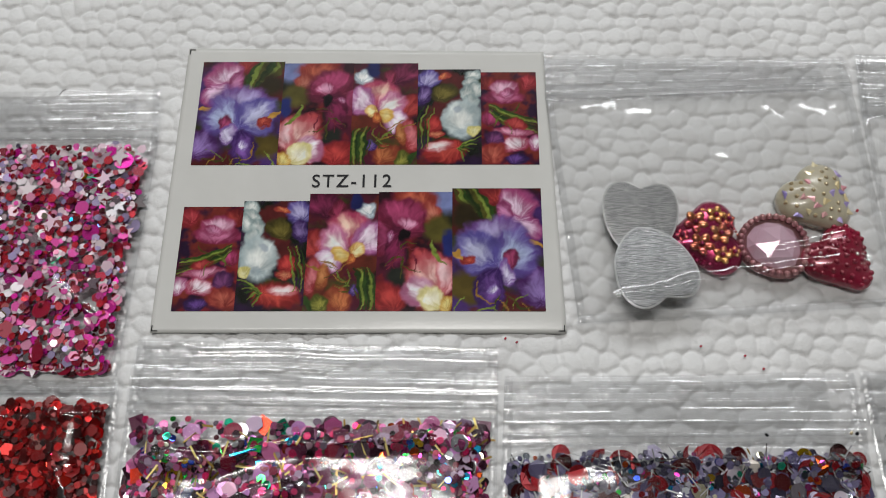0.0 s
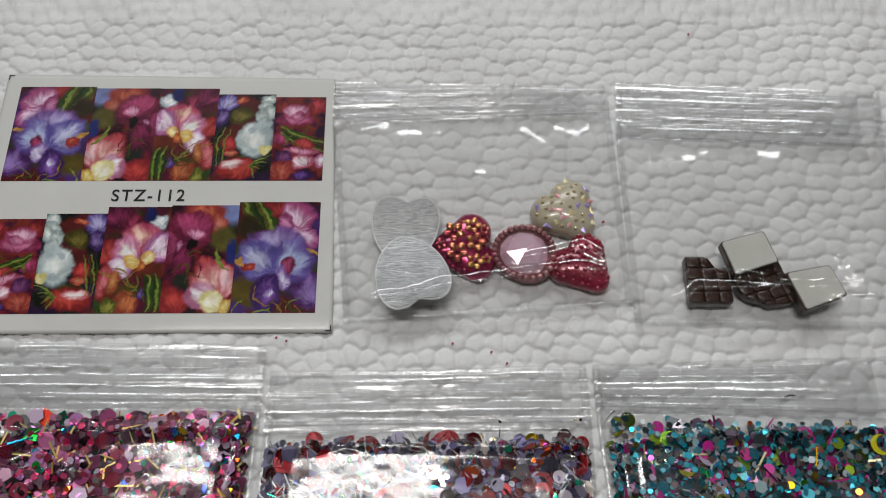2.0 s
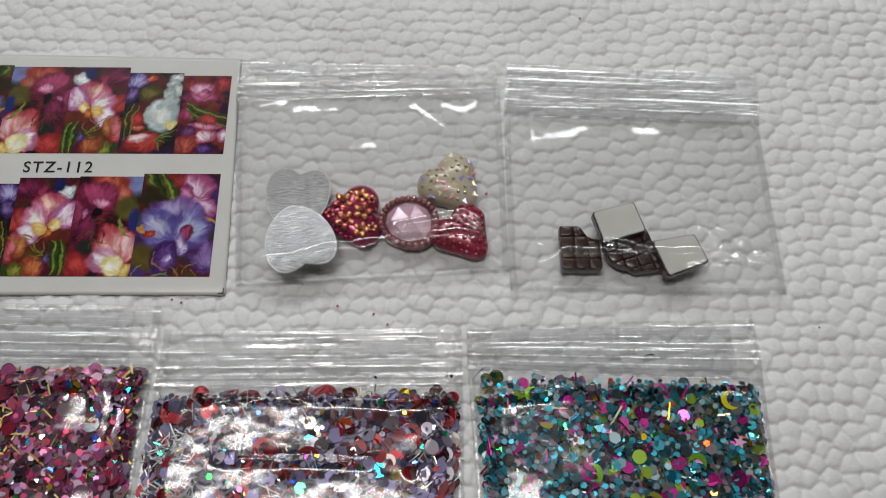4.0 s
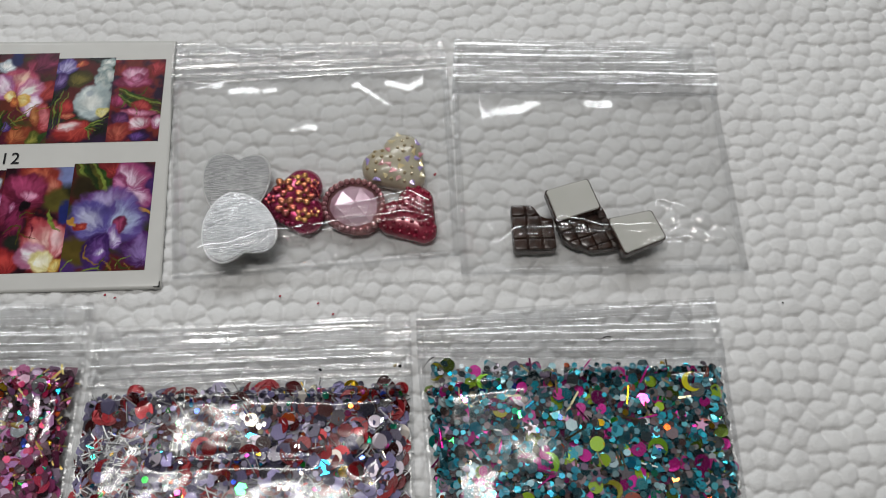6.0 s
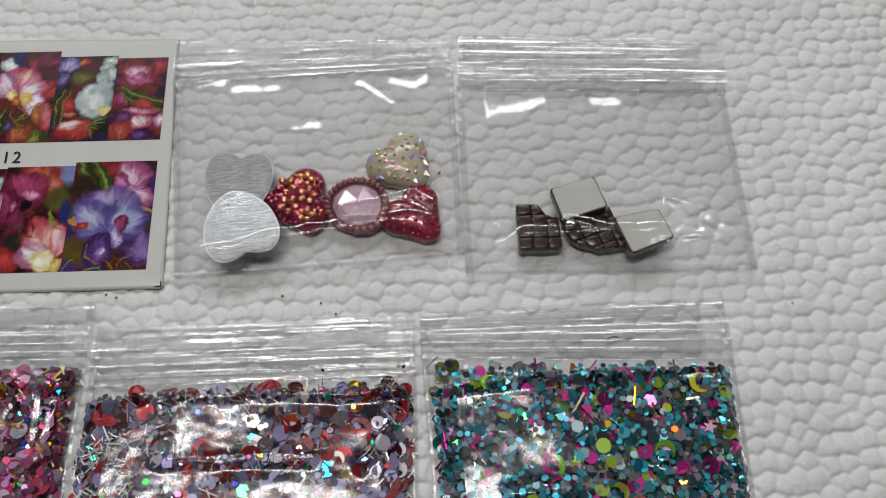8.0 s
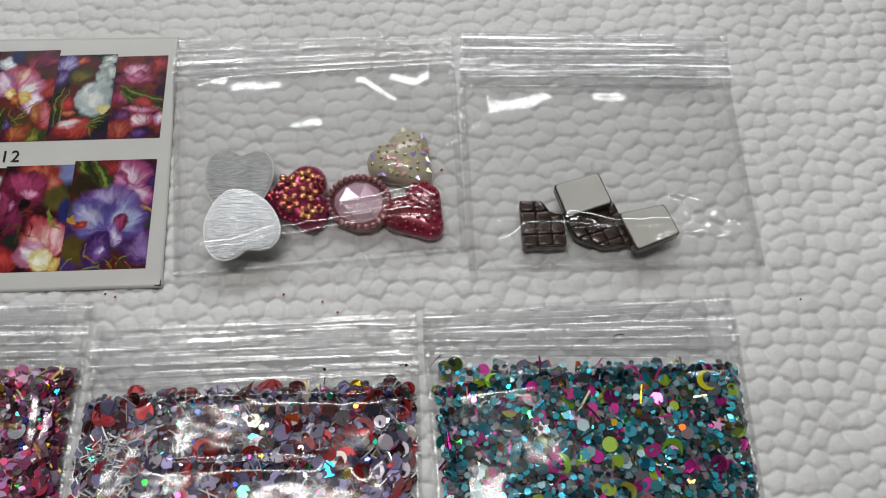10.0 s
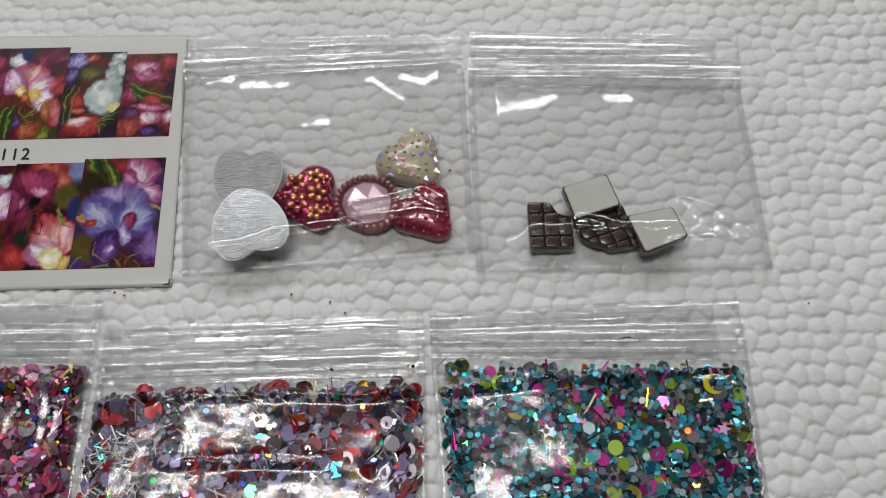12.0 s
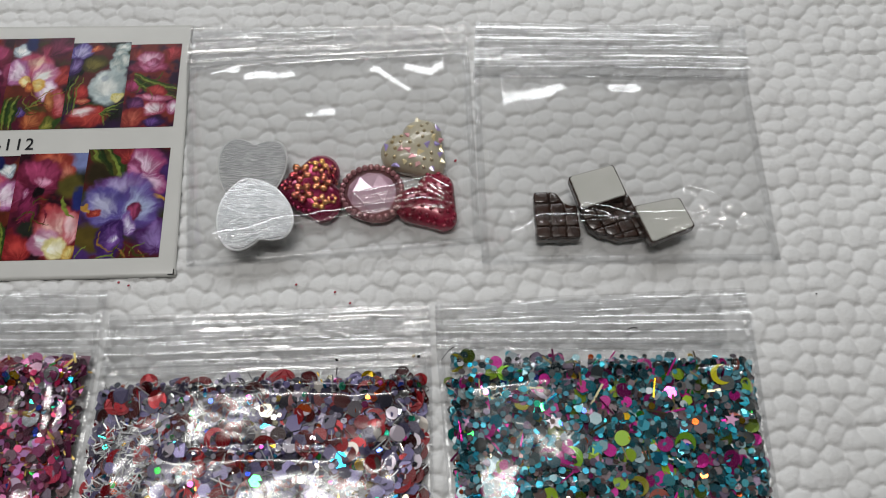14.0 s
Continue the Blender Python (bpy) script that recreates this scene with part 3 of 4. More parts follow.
def folds(x, y, lines):
    """Creases and dents pressed into a film: each a line, its width and its steepness."""
    total = np.zeros(x.shape)
    wob = 0.05 * (fbm(x * 4, y * 4, 71, 2) - 0.5)
    for points, width, tall in lines:
        ragged = 0.7 + 0.9 * fbm(x * 3, y * 3, 72, 2)
        total = total + tall * width * ragged * np.exp(-(along_line(x + wob, y - wob, points) / width) ** 2)
    return total


# creases by bag: a line in plan centimetres, its width and its steepness
CREASES = {
    3: [(((6.8, 0.28), (7.2, 0.42), (7.6, 0.45), (8.2, 0.62), (9.1, 0.74), (9.7, 0.84), (10.5, 0.95), (11.2, 0.82)), 0.11, 0.62),
        (((9.5, 1.12), (10.65, 1.36), (10.9, 1.2), (11.3, 0.85)), 0.09, 0.4),
        (((9.2, 0.5), (9.9, 0.55)), 0.12, 0.3), (((6.5, 3.6), (6.95, 3.64)), 0.22, 0.17), (((7.05, 3.72), (7.25, 3.3)), 0.2, 0.16), (((7.6, 3.5), (8.2, 3.54)), 0.15, 0.095),
        (((9.75, 3.62), (10.3, 3.18)), 0.1, 0.115), (((10.35, 3.62), (10.75, 3.5), (11.0, 3.7)), 0.12, 0.11), (((8.6, 2.7), (8.95, 2.72)), 0.14, 0.125),
        (((11.3, 3.0), (11.42, 2.95)), 0.07, 0.3), (((6.6, 2.2), (6.75, 2.2)), 0.07, 0.3), (((11.3, 2.2), (11.45, 2.1)), 0.08, 0.35), (((6.7, 1.2), (6.78, 0.9)), 0.06, 0.5)],
    17: [(((11.6, 0.15), (12.2, 0.34), (12.45, 0.54), (13.3, 0.55), (14.2, 0.55), (15.2, 0.57)), 0.1, 0.7),
         (((15.0, 1.02), (15.5, 0.85), (16.0, 0.55), (16.3, 0.12), (16.32, -0.02)), 0.09, 0.6), (((15.1, 0.8), (15.6, 0.5), (16.2, 0.2)), 0.14, 0.55), (((14.9, 0.3), (15.9, 0.28)), 0.16, 0.6),
         (((13.25, 0.78), (13.6, 0.7), (14.2, 0.4)), 0.09, 0.4), (((13.1, 3.55), (13.55, 3.36), (14.2, 3.56)), 0.1, 0.22), (((14.2, 3.5), (16.4, 3.36)), 0.09, 0.2),
         (((13.95, 3.02), (14.25, 3.0)), 0.17, 0.115), (((12.1, 2.8), (12.9, 2.95)), 0.25, 0.105), (((11.62, 2.6), (11.75, 2.62)), 0.08, 0.25), (((11.65, 1.1), (11.75, 0.8)), 0.06, 0.45), (((11.85, 0.75), (12.0, 0.7)), 0.06, 0.4)],
    31: [(((10.85, -1.98), (12.4, -1.85), (15.55, -1.7)), 0.09, 0.85), (((15.45, -1.75), (15.55, -3.0), (15.6, -4.2)), 0.09, 0.75), (((12.0, -3.6), (12.9, -3.55)), 0.14, 0.3), (((10.95, -1.9), (11.05, -3.2)), 0.08, 0.4)],
    45: [(((5.5, -1.98), (7.5, -1.88), (9.4, -2.0), (10.35, -1.95)), 0.09, 0.85), (((10.35, -1.95), (10.2, -2.5), (9.75, -3.1)), 0.09, 0.75), (((6.6, -2.95), (8.0, -2.98), (9.0, -3.0)), 0.08, 0.4)],
    59: [(((0.2, -1.95), (1.3, -2.0), (2.0, -1.74), (4.6, -1.65), (5.1, -1.75)), 0.11, 0.8), (((0.35, -1.7), (1.3, -1.68)), 0.16, 0.45), (((0.9, -2.9), (1.9, -2.5), (2.4, -2.35)), 0.12, 0.5), (((5.05, -1.8), (4.95, -2.8)), 0.09, 0.5)],
    73: [(((-1.5, 0.75), (-1.0, 0.35), (-0.6, 0.1)), 0.08, 0.45), (((-2.6, 3.15), (-0.6, 3.15)), 0.07, 0.2)],
    87: [(((-1.2, -1.3), (-0.45, -1.25)), 0.08, 0.5), (((-0.9, -2.2), (-0.6, -2.6)), 0.14, 0.45)],
}
SWELL = {31: 0.05}
BROAD = {31: 0.025, 45: 0.035, 59: 0.075, 73: 0.03, 87: 0.06}


def body_height(u, v, puff, seed, full, x, y):
    """How far the front film stands over the back one."""
    ease = lambda t: np.clip(t, 0, 1) ** 2 * (3 - 2 * np.clip(t, 0, 1))
    side = ease(np.minimum(u, 1 - u) / 0.11) ** 0.7
    soft = fbm(u * 3, v * 3, seed + 9, 2) - 0.5
    press = folds(x, y, CREASES[seed]) * ease(np.minimum(np.minimum(u, 1 - u) / 0.015, np.minimum(v, 1.02 - v) / 0.012))
    if full:
        swell = SWELL.get(seed, 0) * ease(u / 0.42) * ease((1 - u) / 0.4)
        along = np.minimum(ease(v / 0.08), 0.3 + 0.7 * ease((1 - v) / 0.075))
        broad = fbm(u * 6.5, v * 6.5, seed + 21, 2) - 0.5
        return 0.03 + side * along * (puff * (1 + 0.25 * soft) + BROAD[seed] * broad + swell) + press
    ridge = 0.115 + (0.09 * ease((u - 0.2) / 0.7) if seed == 3 else 0)
    along = np.where(v < ridge, 1 - (1 - np.clip(v / ridge, 0, 1)) ** 3, (1 - 0.1 * (v - ridge) / (1 - ridge)) * (0.3 + 0.7 * ease((1.0 - v) / 0.06)))
    return 0.03 + side * puff * along * (1 + 0.05 * soft) + press


def bag(label, flap, zipped, bottom, puff, seed, full):
    """A clear press-seal bag. flap, zipped, bottom: the left and right ends of its mouth, its zip and its bottom edge."""
    body = (bottom[0], bottom[1], zipped[1], zipped[0])
    head = (zipped[0], zipped[1], flap[1], flap[0])
    mid = patch(body, 0.5, 0.5)
    b = thing("zip_bag", mid[0], mid[1], 0.012, label, "plastic bag", "clear zip bags")
    u, v = np.meshgrid(np.linspace(0, 1, 230), np.linspace(0, 1, 230))
    x, y = patch(body, u, v)
    grid_mesh("front_film", x, y, 0.012 + body_height(u, v, puff, seed, full, x, y), full_film_mat if full else film_mat, b)
    u2, v2 = np.meshgrid(np.linspace(0, 1, 12), np.linspace(0, 1, 12))
    x2, y2 = patch(body, u2, v2)
    grid_mesh("back_film", x2, y2, 0.012 + 0 * x2, back_mat, b)
    # the mouth: pressed ribs over the zip
    u3, v3 = np.meshgrid(np.linspace(0, 1, 110), np.linspace(0, 1, 120))
    x3, y3 = patch(head, u3, v3)
    top_wave = 0.05 * (fbm(u3 * 5, 0 * u3, seed + 3, 3) - 0.5) * v3
    rib = 0.003 * np.sin(v3 * 105 + 3 * fbm(u3 * 3, v3 * 3, seed + 8, 2)) + 0.010 * np.sin(v3 * 46 + 2 * fbm(u3 * 2, v3 * 2, seed, 2)) + 0.016 * (fbm(u3 * 1.4, v3 * 16, seed + 4, 3) - 0.5)
    calm = 0.45 if seed in (17, 73) else 0.8
    arch = (lambda t: 0.02 + 0.115 * np.minimum(t / 0.12, (1 - t) / 0.88)) if seed in (17, 73) else (lambda t: 0.10 * np.sin(t * 3.1))
    sag = 0.05 * (fbm(u3 * 2.2, v3 * 1.5, seed + 6, 2) - 0.4)
    flap_film = grid_mesh("flap", x3, y3 + top_wave, 0.04 + rib * calm + sag + arch(v3), zip_mat, b)
    grid_mesh("flap_back", x3[::12, ::10], (y3 + top_wave)[::12, ::10] + 0.015, 0.014 + 0 * x3[::12, ::10], zip_mat, b)
    for at, tall in ((0.0, 0.05), (0.13, 0.035), (0.3, 0.022)):
        w = np.linspace(-1, 1, 9)[:, None]
        run = np.linspace(0.004, 0.996, 90)[None, :]
        xz, yz = patch(head, run + 0 * w, at + 0 * run + 0 * w)
        yz = yz + 0.035 * w + 0.008 * (fbm(run * 6, 0 * run, seed + 11, 2) - 0.5)
        grid_mesh("zip_track", xz, yz, 0.05 + float(arch(np.float64(at))) + tall * np.sqrt(np.clip(1 - w * w, 0, 1)) + 0.05 * (fbm(run * 2.2, at + 0 * run, seed + 6, 2) - 0.4), zip_mat, b)
    for end, other in ((0, 1), (1, 0)):
        w = np.linspace(0, 1, 7)[:, None]
        run = np.linspace(0, 1, 220)[None, :]
        for corners in (body, head):
            n = 220 if corners is body else 60
            r = np.linspace(0, 1, n)[None, :]
            inner = 0.022 + 0.006 * fbm(r * 18, 0 * r, seed + end, 2)
            uu = end + (1 - 2 * end) * w * inner
            xs_, ys_ = patch(corners, uu, r + 0 * w)
            zs_ = 0.016 + 0.022 * np.sin(w * np.pi) * (0.4 + 0.8 * fbm(r * (34 if corners is body else 9), w * 2, seed + 5 + end, 2)) + 0.02 * (corners is head)
            grid_mesh("side_seam", xs_, ys_, zs_ + 0.006, seam_mat, b)
    w, r = np.linspace(0, 1, 6)[:, None], np.linspace(0, 1, 120)[None, :]
    xs_, ys_ = patch(body, r + 0 * w, w * 0.035)
    grid_mesh("bottom_seam", xs_, ys_, 0.03 + 0.025 * np.sin(w * np.pi) * (0.5 + fbm(r * 14, w * 2, seed, 2)), seam_mat, b)
    return body


BAGS = {
    "hearts": bag("clear zip bag holding six heart gems", ((6.23, 5.03), (11.38, 4.93)), ((6.22, 4.05), (11.45, 4.27)), ((6.57, 0.14), (11.5, 0.42)), 0.42, 3, False),
    "chocolate": bag("clear zip bag holding small chocolate charms", ((11.6, 4.99), (16.68, 4.76)), ((11.5, 3.73), (16.53, 3.52)), ((11.5, 0.08), (16.5, -0.02)), 0.46, 17, False),
    "teal": bag("clear zip bag filled with teal glitter flakes", ((10.70, -0.60), (15.80, -0.48)), ((10.70, -1.39), (15.82, -1.58)), ((11.0, -7.0), (15.7, -7.1)), 0.30, 31, True),
    "grey": bag("clear zip bag filled with grey and red glitter", ((5.42, -0.67), (10.60, -0.63)), ((5.36, -1.70), (10.62, -1.67)), ((5.0, -7.2), (10.6, -7.1)), 0.30, 45, True),
    "plum": bag("clear zip bag filled with plum and gold glitter", ((-0.13, -0.11), (5.32, -0.24)), ((-0.17, -1.23), (5.31, -1.30)), ((-0.2, -6.8), (5.1, -6.9)), 0.30, 59, True),
    "pink": bag("clear zip bag filled with pink and red glitter", ((-5.6, 4.25), (-0.37, 4.32)), ((-5.6, 3.3), (-0.28, 3.34)), ((-5.6, -0.66), (-0.39, -0.68)), 0.26, 73, True),
    "red": bag("clear zip bag filled with deep red glitter", ((-5.5, -0.73), (-0.32, -0.73)), ((-5.5, -0.98), (-0.32, -0.98)), ((-5.5, -6.5), (-0.25, -6.6)), 0.26, 87, True),
}


# ---- glitter in the bags ----
def ngon(n, r=0.5, turn=0.0):
    return [(r * math.cos(turn + 2 * math.pi * k / n), r * math.sin(turn + 2 * math.pi * k / n)) for k in range(n)]


def star(n=5):
    return [((0.5 if k % 2 == 0 else 0.22) * math.cos(math.pi * k / n), (0.5 if k % 2 == 0 else 0.22) * math.sin(math.pi * k / n)) for k in range(2 * n)]


def crescent():
    out = [(0.5 * math.cos(a), 0.5 * math.sin(a)) for a in np.linspace(-2.158, 2.158, 11)]
    return out + [(0.42 * math.cos(a) - 0.22, 0.42 * math.sin(a)) for a in np.linspace(1.6, -1.6, 9)]


SHAPES = {"hex": ngon(6), "disc": ngon(12), "square": ngon(4), "strip": [(-0.5, -0.045), (0.5, -0.045), (0.5, 0.045), (-0.5, 0.045)],
          "stick": [(-0.5, -0.03), (0.5, -0.03), (0.5, 0.03), (-0.5, 0.03)], "star": star(), "moon": crescent(), "tri": ngon(3)}
# glint colours, painted as base colour on a share of the flakes
SPARK = [rgb(c) for c in ("30c8ff", "40f0c0", "ffd030", "ff7030", "5070ff", "40f060", "ff50c0", "f4f8ff", "f4f8ff", "f8f0d0")]


def glitter(name, label, body, puff, seed, species, low=0.3, sparks=SPARK, gleam=0.75, dark=0.15, lift=0.0, reach=0.43, spread=(0.03, 0.97), top=0.985, full=True, lips=(0.97, 0.97)):
    """Loose flakes heaped in a bag, most of them near its mouth. species: count, shape, least and most size, colours, share that shines."""
    rng = random.Random(seed)
    verts, faces, tones, shines = [], [], [], []
    loc = patch(body, 0.5, 0.5)
    for count, shape, small, large, colours, bright in species:
        for _ in range(count):
            u = rng.uniform(*spread)
            v = rng.uniform(1 - reach, top) if rng.random() < 0.78 else rng.uniform(0.03, 1 - reach)
            v = min(v, top - 0.03 * abs(math.sin(u * 9 + seed)) * rng.random())
            size = rng.uniform(small, large)
            v = min(v, 1.0 - size / 11) if full else v
            if v > lips[0] + (lips[1] - lips[0]) * min(1.0, 1.6 * u) and rng.random() < 0.7:
                v = rng.uniform(1 - reach, lips[0])
            z = lift + (1 - lift) * rng.random() ** 0.6
            turn, lean, way = rng.uniform(0, 6.283), rng.gauss(0, 0.24), rng.uniform(0, 6.283)
            # the dark share is coloured down to imitate shaded gaps in the heap
            colour = rng.choice(colours) * rng.uniform(low, low + 0.65) * (0.25 if rng.random() < dark else 1.0)
            shine = 0.1 + gleam * rng.random() ** 2
            # this share gets its sparkle painted in, besides a metallic finish
            if rng.random() < bright:
                colour, shine, lean = rng.choice(sparks) * rng.uniform(0.6, 1.0), 0.95, rng.gauss(0, 0.22)
            n0 = len(verts)
            x, y = patch(body, u, v)
            tilt_x, tilt_y = lean * math.cos(way), lean * math.sin(way)
            for px, py in SHAPES[shape]:
                a, b = size * (px * math.cos(turn) - py * math.sin(turn)), size * (px * math.sin(turn) + py * math.cos(turn))
                verts.append((x + a, y + b, u, v, z, a * tilt_x + b * tilt_y))
            faces.append(tuple(range(n0, len(verts))))
            tones.append(np.clip(colour, 0, 1))
            shines.append(shine)
    d = np.array(verts)
    h = body_height(d[:, 2], d[:, 3], puff, seed, full, d[:, 0], d[:, 1])
    zz = 0.02 + (h - 0.05) * (0.25 + 0.68 * d[:, 4]) + d[:, 5]
    zz = np.minimum(zz, 0.012 + h - 0.012)
    co = np.stack([d[:, 0] - loc[0], d[:, 1] - loc[1], np.maximum(zz, 0.02)], -1) * U
    me = bpy.data.meshes.new(name)
    me.from_pydata(co.tolist(), [], faces)
    at = me.attributes.new("tone", "FLOAT_COLOR", "FACE")
    at.data.foreach_set("color", np.concatenate([np.array(tones), np.ones((len(tones), 1))], 1).astype(np.float32).ravel())
    sh = me.attributes.new("shine", "FLOAT", "FACE")
    sh.data.foreach_set("value", np.array(shines, np.float32))
    ob = link(name, me, flake_mat)
    ob.location = (loc[0] * U, loc[1] * U, 0)
    return tagged(ob, label, "glitter", kind="stuff")


def tones(*codes):
    return [rgb(c) for c in codes]


TEAL = tones("2c8a9c", "1d6472", "2aa4b8", "2c7e90", "4c9aa4", "88aab0", "16404a", "6a5c70", "248098", "6a5c60", "5a4644", "0e2228", "7c8488")
glitter("glitter", "teal, lime and magenta glitter flakes heaped in the bag", BAGS["teal"], 0.30, 31, [
    (4600, "hex", 0.075, 0.13, TEAL, 0.1), (420, "hex", 0.17, 0.22, TEAL + tones("a81c74", "8fae2e", "7a8c90"), 0.02), (260, "disc", 0.16, 0.26, tones("a81c74", "8fae2e", "b02080", "c02890", "6a7070", "7a9a2a", "901868"), 0.02),
    (200, "strip", 0.22, 0.4, tones("b02080", "c0c4c0", "8a7a50", "d8d0a0"), 0.1), (60, "star", 0.22, 0.3, tones("a8a0a8", "2a8898", "b080a0"), 0.03), (40, "moon", 0.25, 0.36, tones("d8d020", "8fc83a", "a8a0b0", "e08070"), 0.1), (70, "tri", 0.15, 0.22, TEAL, 0.05)], sparks=SPARK + tones("20c8f0", "20c8f0", "40e0ff", "30f0e0", "60f0ff"), low=0.85, dark=0.38, gleam=0.6, reach=0.45, lips=(0.9, 0.965))
GREY = tones("8078a0", "6e6690", "948cb0", "625c80", "a8a0b8", "544e70")
glitter("glitter", "lilac grey and dark red glitter with white sticks", BAGS["grey"], 0.30, 45, [
    (3000, "hex", 0.07, 0.12, GREY + tones("86101c", "3c4450", "b8b4c0"), 0.22), (520, "hex", 0.2, 0.28, GREY, 0.03), (260, "disc", 0.2, 0.3, tones("86101c", "9c1420", "640a12", "a81824"), 0.02), (90, "disc", 0.2, 0.3, tones("c8c0b8", "d8ccd8"), 0.02),
    (1300, "stick", 0.2, 0.34, tones("c8c8c8", "b0b0b4", "d8d8d8"), 0.02), (120, "moon", 0.3, 0.4, tones("a82430", "8c1a22"), 0.02)], low=0.4, gleam=0.4, dark=0.3, reach=0.43, lips=(0.95, 0.96))
glitter("glitter", "small heap of loose white stick glitter in the grey bag", BAGS["grey"], 0.30, 45, [
    (330, "stick", 0.2, 0.32, tones("d0d0d0", "b8b8bc", "e0e0e0"), 0.0)], low=0.6, lift=0.8, gleam=0.2, spread=(0.03, 0.19), top=0.86, reach=0.38)
PLUMS = tones("5c2340", "7a1530", "3c1428", "8a3a66", "a86fa8", "c870a0", "2c1420", "b8a0b8", "903048")
glitter("glitter", "plum, pink and gold glitter flakes heaped in the bag", BAGS["plum"], 0.30, 59, [
    (3600, "hex", 0.08, 0.14, PLUMS + tones("c02058", "d84878"), 0.18), (420, "hex", 0.2, 0.3, PLUMS + tones("c890c0", "e0b0c8"), 0.03), (200, "disc", 0.2, 0.28, PLUMS, 0.03),
    (330, "strip", 0.22, 0.4, tones("c8a858", "e0cc80", "a88840"), 0.08), (80, "square", 0.25, 0.36, tones("d83a20", "5c2340", "8a6a78"), 0.05)], low=0.72, gleam=0.5, reach=0.43, lips=(0.86, 0.97))
PINKS = tones("a01828", "c0188a", "b82838", "8c1430", "d850a0", "e8d4da", "dcc0cc", "9a8ab0", "701020", "e090b0")
glitter("glitter", "pink, red and white hexagon glitter heaped in the bag", BAGS["pink"], 0.26, 73, [
    (3900, "hex", 0.08, 0.13, PINKS, 0.02), (700, "hex", 0.15, 0.19, PINKS + tones("f0e4e8", "f0e4e8"), 0.01), (90, "disc", 0.2, 0.32, tones("c0188a", "a01828", "9a8ab0", "d850a0", "8c1430"), 0.0), (50, "star", 0.3, 0.4, tones("f0e4e8", "e8c8d8"), 0.0), (40, "strip", 0.2, 0.3, tones("e0b030", "30c890", "f0e0f0"), 0.2)], low=0.75, gleam=0.3, dark=0.14, reach=0.97, top=0.965, spread=(0.03, 0.97))
REDS = tones("7a0408", "98060a", "5a0206", "b80c0c", "480204", "8a060a")
glitter("glitter", "deep red metallic glitter flakes filling the bag", BAGS["red"], 0.26, 87, [
    (3000, "hex", 0.09, 0.14, REDS, 0.05), (500, "hex", 0.16, 0.22, REDS + tones("d01c14", "c81010"), 0.02), (60, "disc", 0.16, 0.2, tones("e02020", "c01818"), 0.0)], sparks=tones("ff4030", "f8b0a8", "ffd8d0", "ff3020", "e02040"), low=0.6, gleam=0.5, reach=0.4)


# ---- gems in the hearts bag ----
def heart_outline(n=72, lobe=0.3, apart=0.195, tip=0.2):
    """A heart one wide with its notch up, its lobes round and its sides full."""
    def within(x, y):
        for side in (-1, 1):
            ax, ay, bx, by = side * apart, 0.16, 0.0, tip - 0.5
            dx, dy = bx - ax, by - ay
            t = min(1.0, max(0.0, ((x - ax) * dx + (y - ay) * dy) / (dx * dx + dy * dy)))
            if math.hypot(x - ax - dx * t, y - ay - dy * t) < lobe + (tip - lobe) * t:
                return True
        return False
    out = []
    for k in range(n):
        a = 2 * math.pi * k / n
        r = 0.8
        while r > 0.05 and not within(r * math.sin(a), r * math.cos(a)):
            r -= 0.004
        out.append((r * math.sin(a), r * math.cos(a)))
    return out


def placed(points, cx, cy, sx, sy, turn):
    c, s = math.cos(math.radians(turn)), math.sin(math.radians(turn))
    return [(cx + sx * x * c - sy * y * s, cy + sx * x * s + sy * y * c) for x, y in points]


def dome(bm, outline, z0, height, rings=8, rim=0.12, power=0.5):
    """A cushion over an outline: an upright rim and a domed top."""
    cx, cy = sum(p[0] for p in outline) / len(outline), sum(p[1] for p in outline) / len(outline)
    loops = [[bm.verts.new((x, y, z0)) for x, y in outline]]
    for k in range(rings + 1):
        f = 1 - k / (rings + 0.6)
        z = z0 + rim + (height - rim) * (1 - f * f) ** power
        loops.append([bm.verts.new((cx + (x - cx) * f, cy + (y - cy) * f, z)) for x, y in outline])
    for a, b in zip(loops, loops[1:]):
        for k in range(len(a)):
            bm.faces.new((a[k], a[(k + 1) % len(a)], b[(k + 1) % len(a)], b[k]))
    bm.faces.new(loops[-1])
    bm.faces.new(loops[0][::-1])
    return cx, cy


def on_dome(x, y, outline, z0, height, rim, power):
    """The height of a cushion's top, as dome() builds it, at a place."""
    cx, cy = sum(p[0] for p in outline) / len(outline), sum(p[1] for p in outline) / len(outline)
    a = math.atan2(y - cy, x - cx)
    reach = min(outline, key=lambda p: abs(math.remainder(math.atan2(p[1] - cy, p[0] - cx) - a, 2 * math.pi)))
    f = min(1.0, math.hypot(x - cx, y - cy) / math.hypot(reach[0] - cx, reach[1] - cy))
    return z0 + rim + (height - rim) * (1 - f * f) ** power


def ball(bm, x, y, z, r, flat=1.0, seg=10):
    made = bmesh.ops.create_uvsphere(bm, u_segments=seg, v_segments=6, radius=r)["verts"]
    bmesh.ops.transform(bm, matrix=Matrix.Translation((x, y, z)) @ Matrix.Diagonal((1, 1, flat, 1)), verts=made)


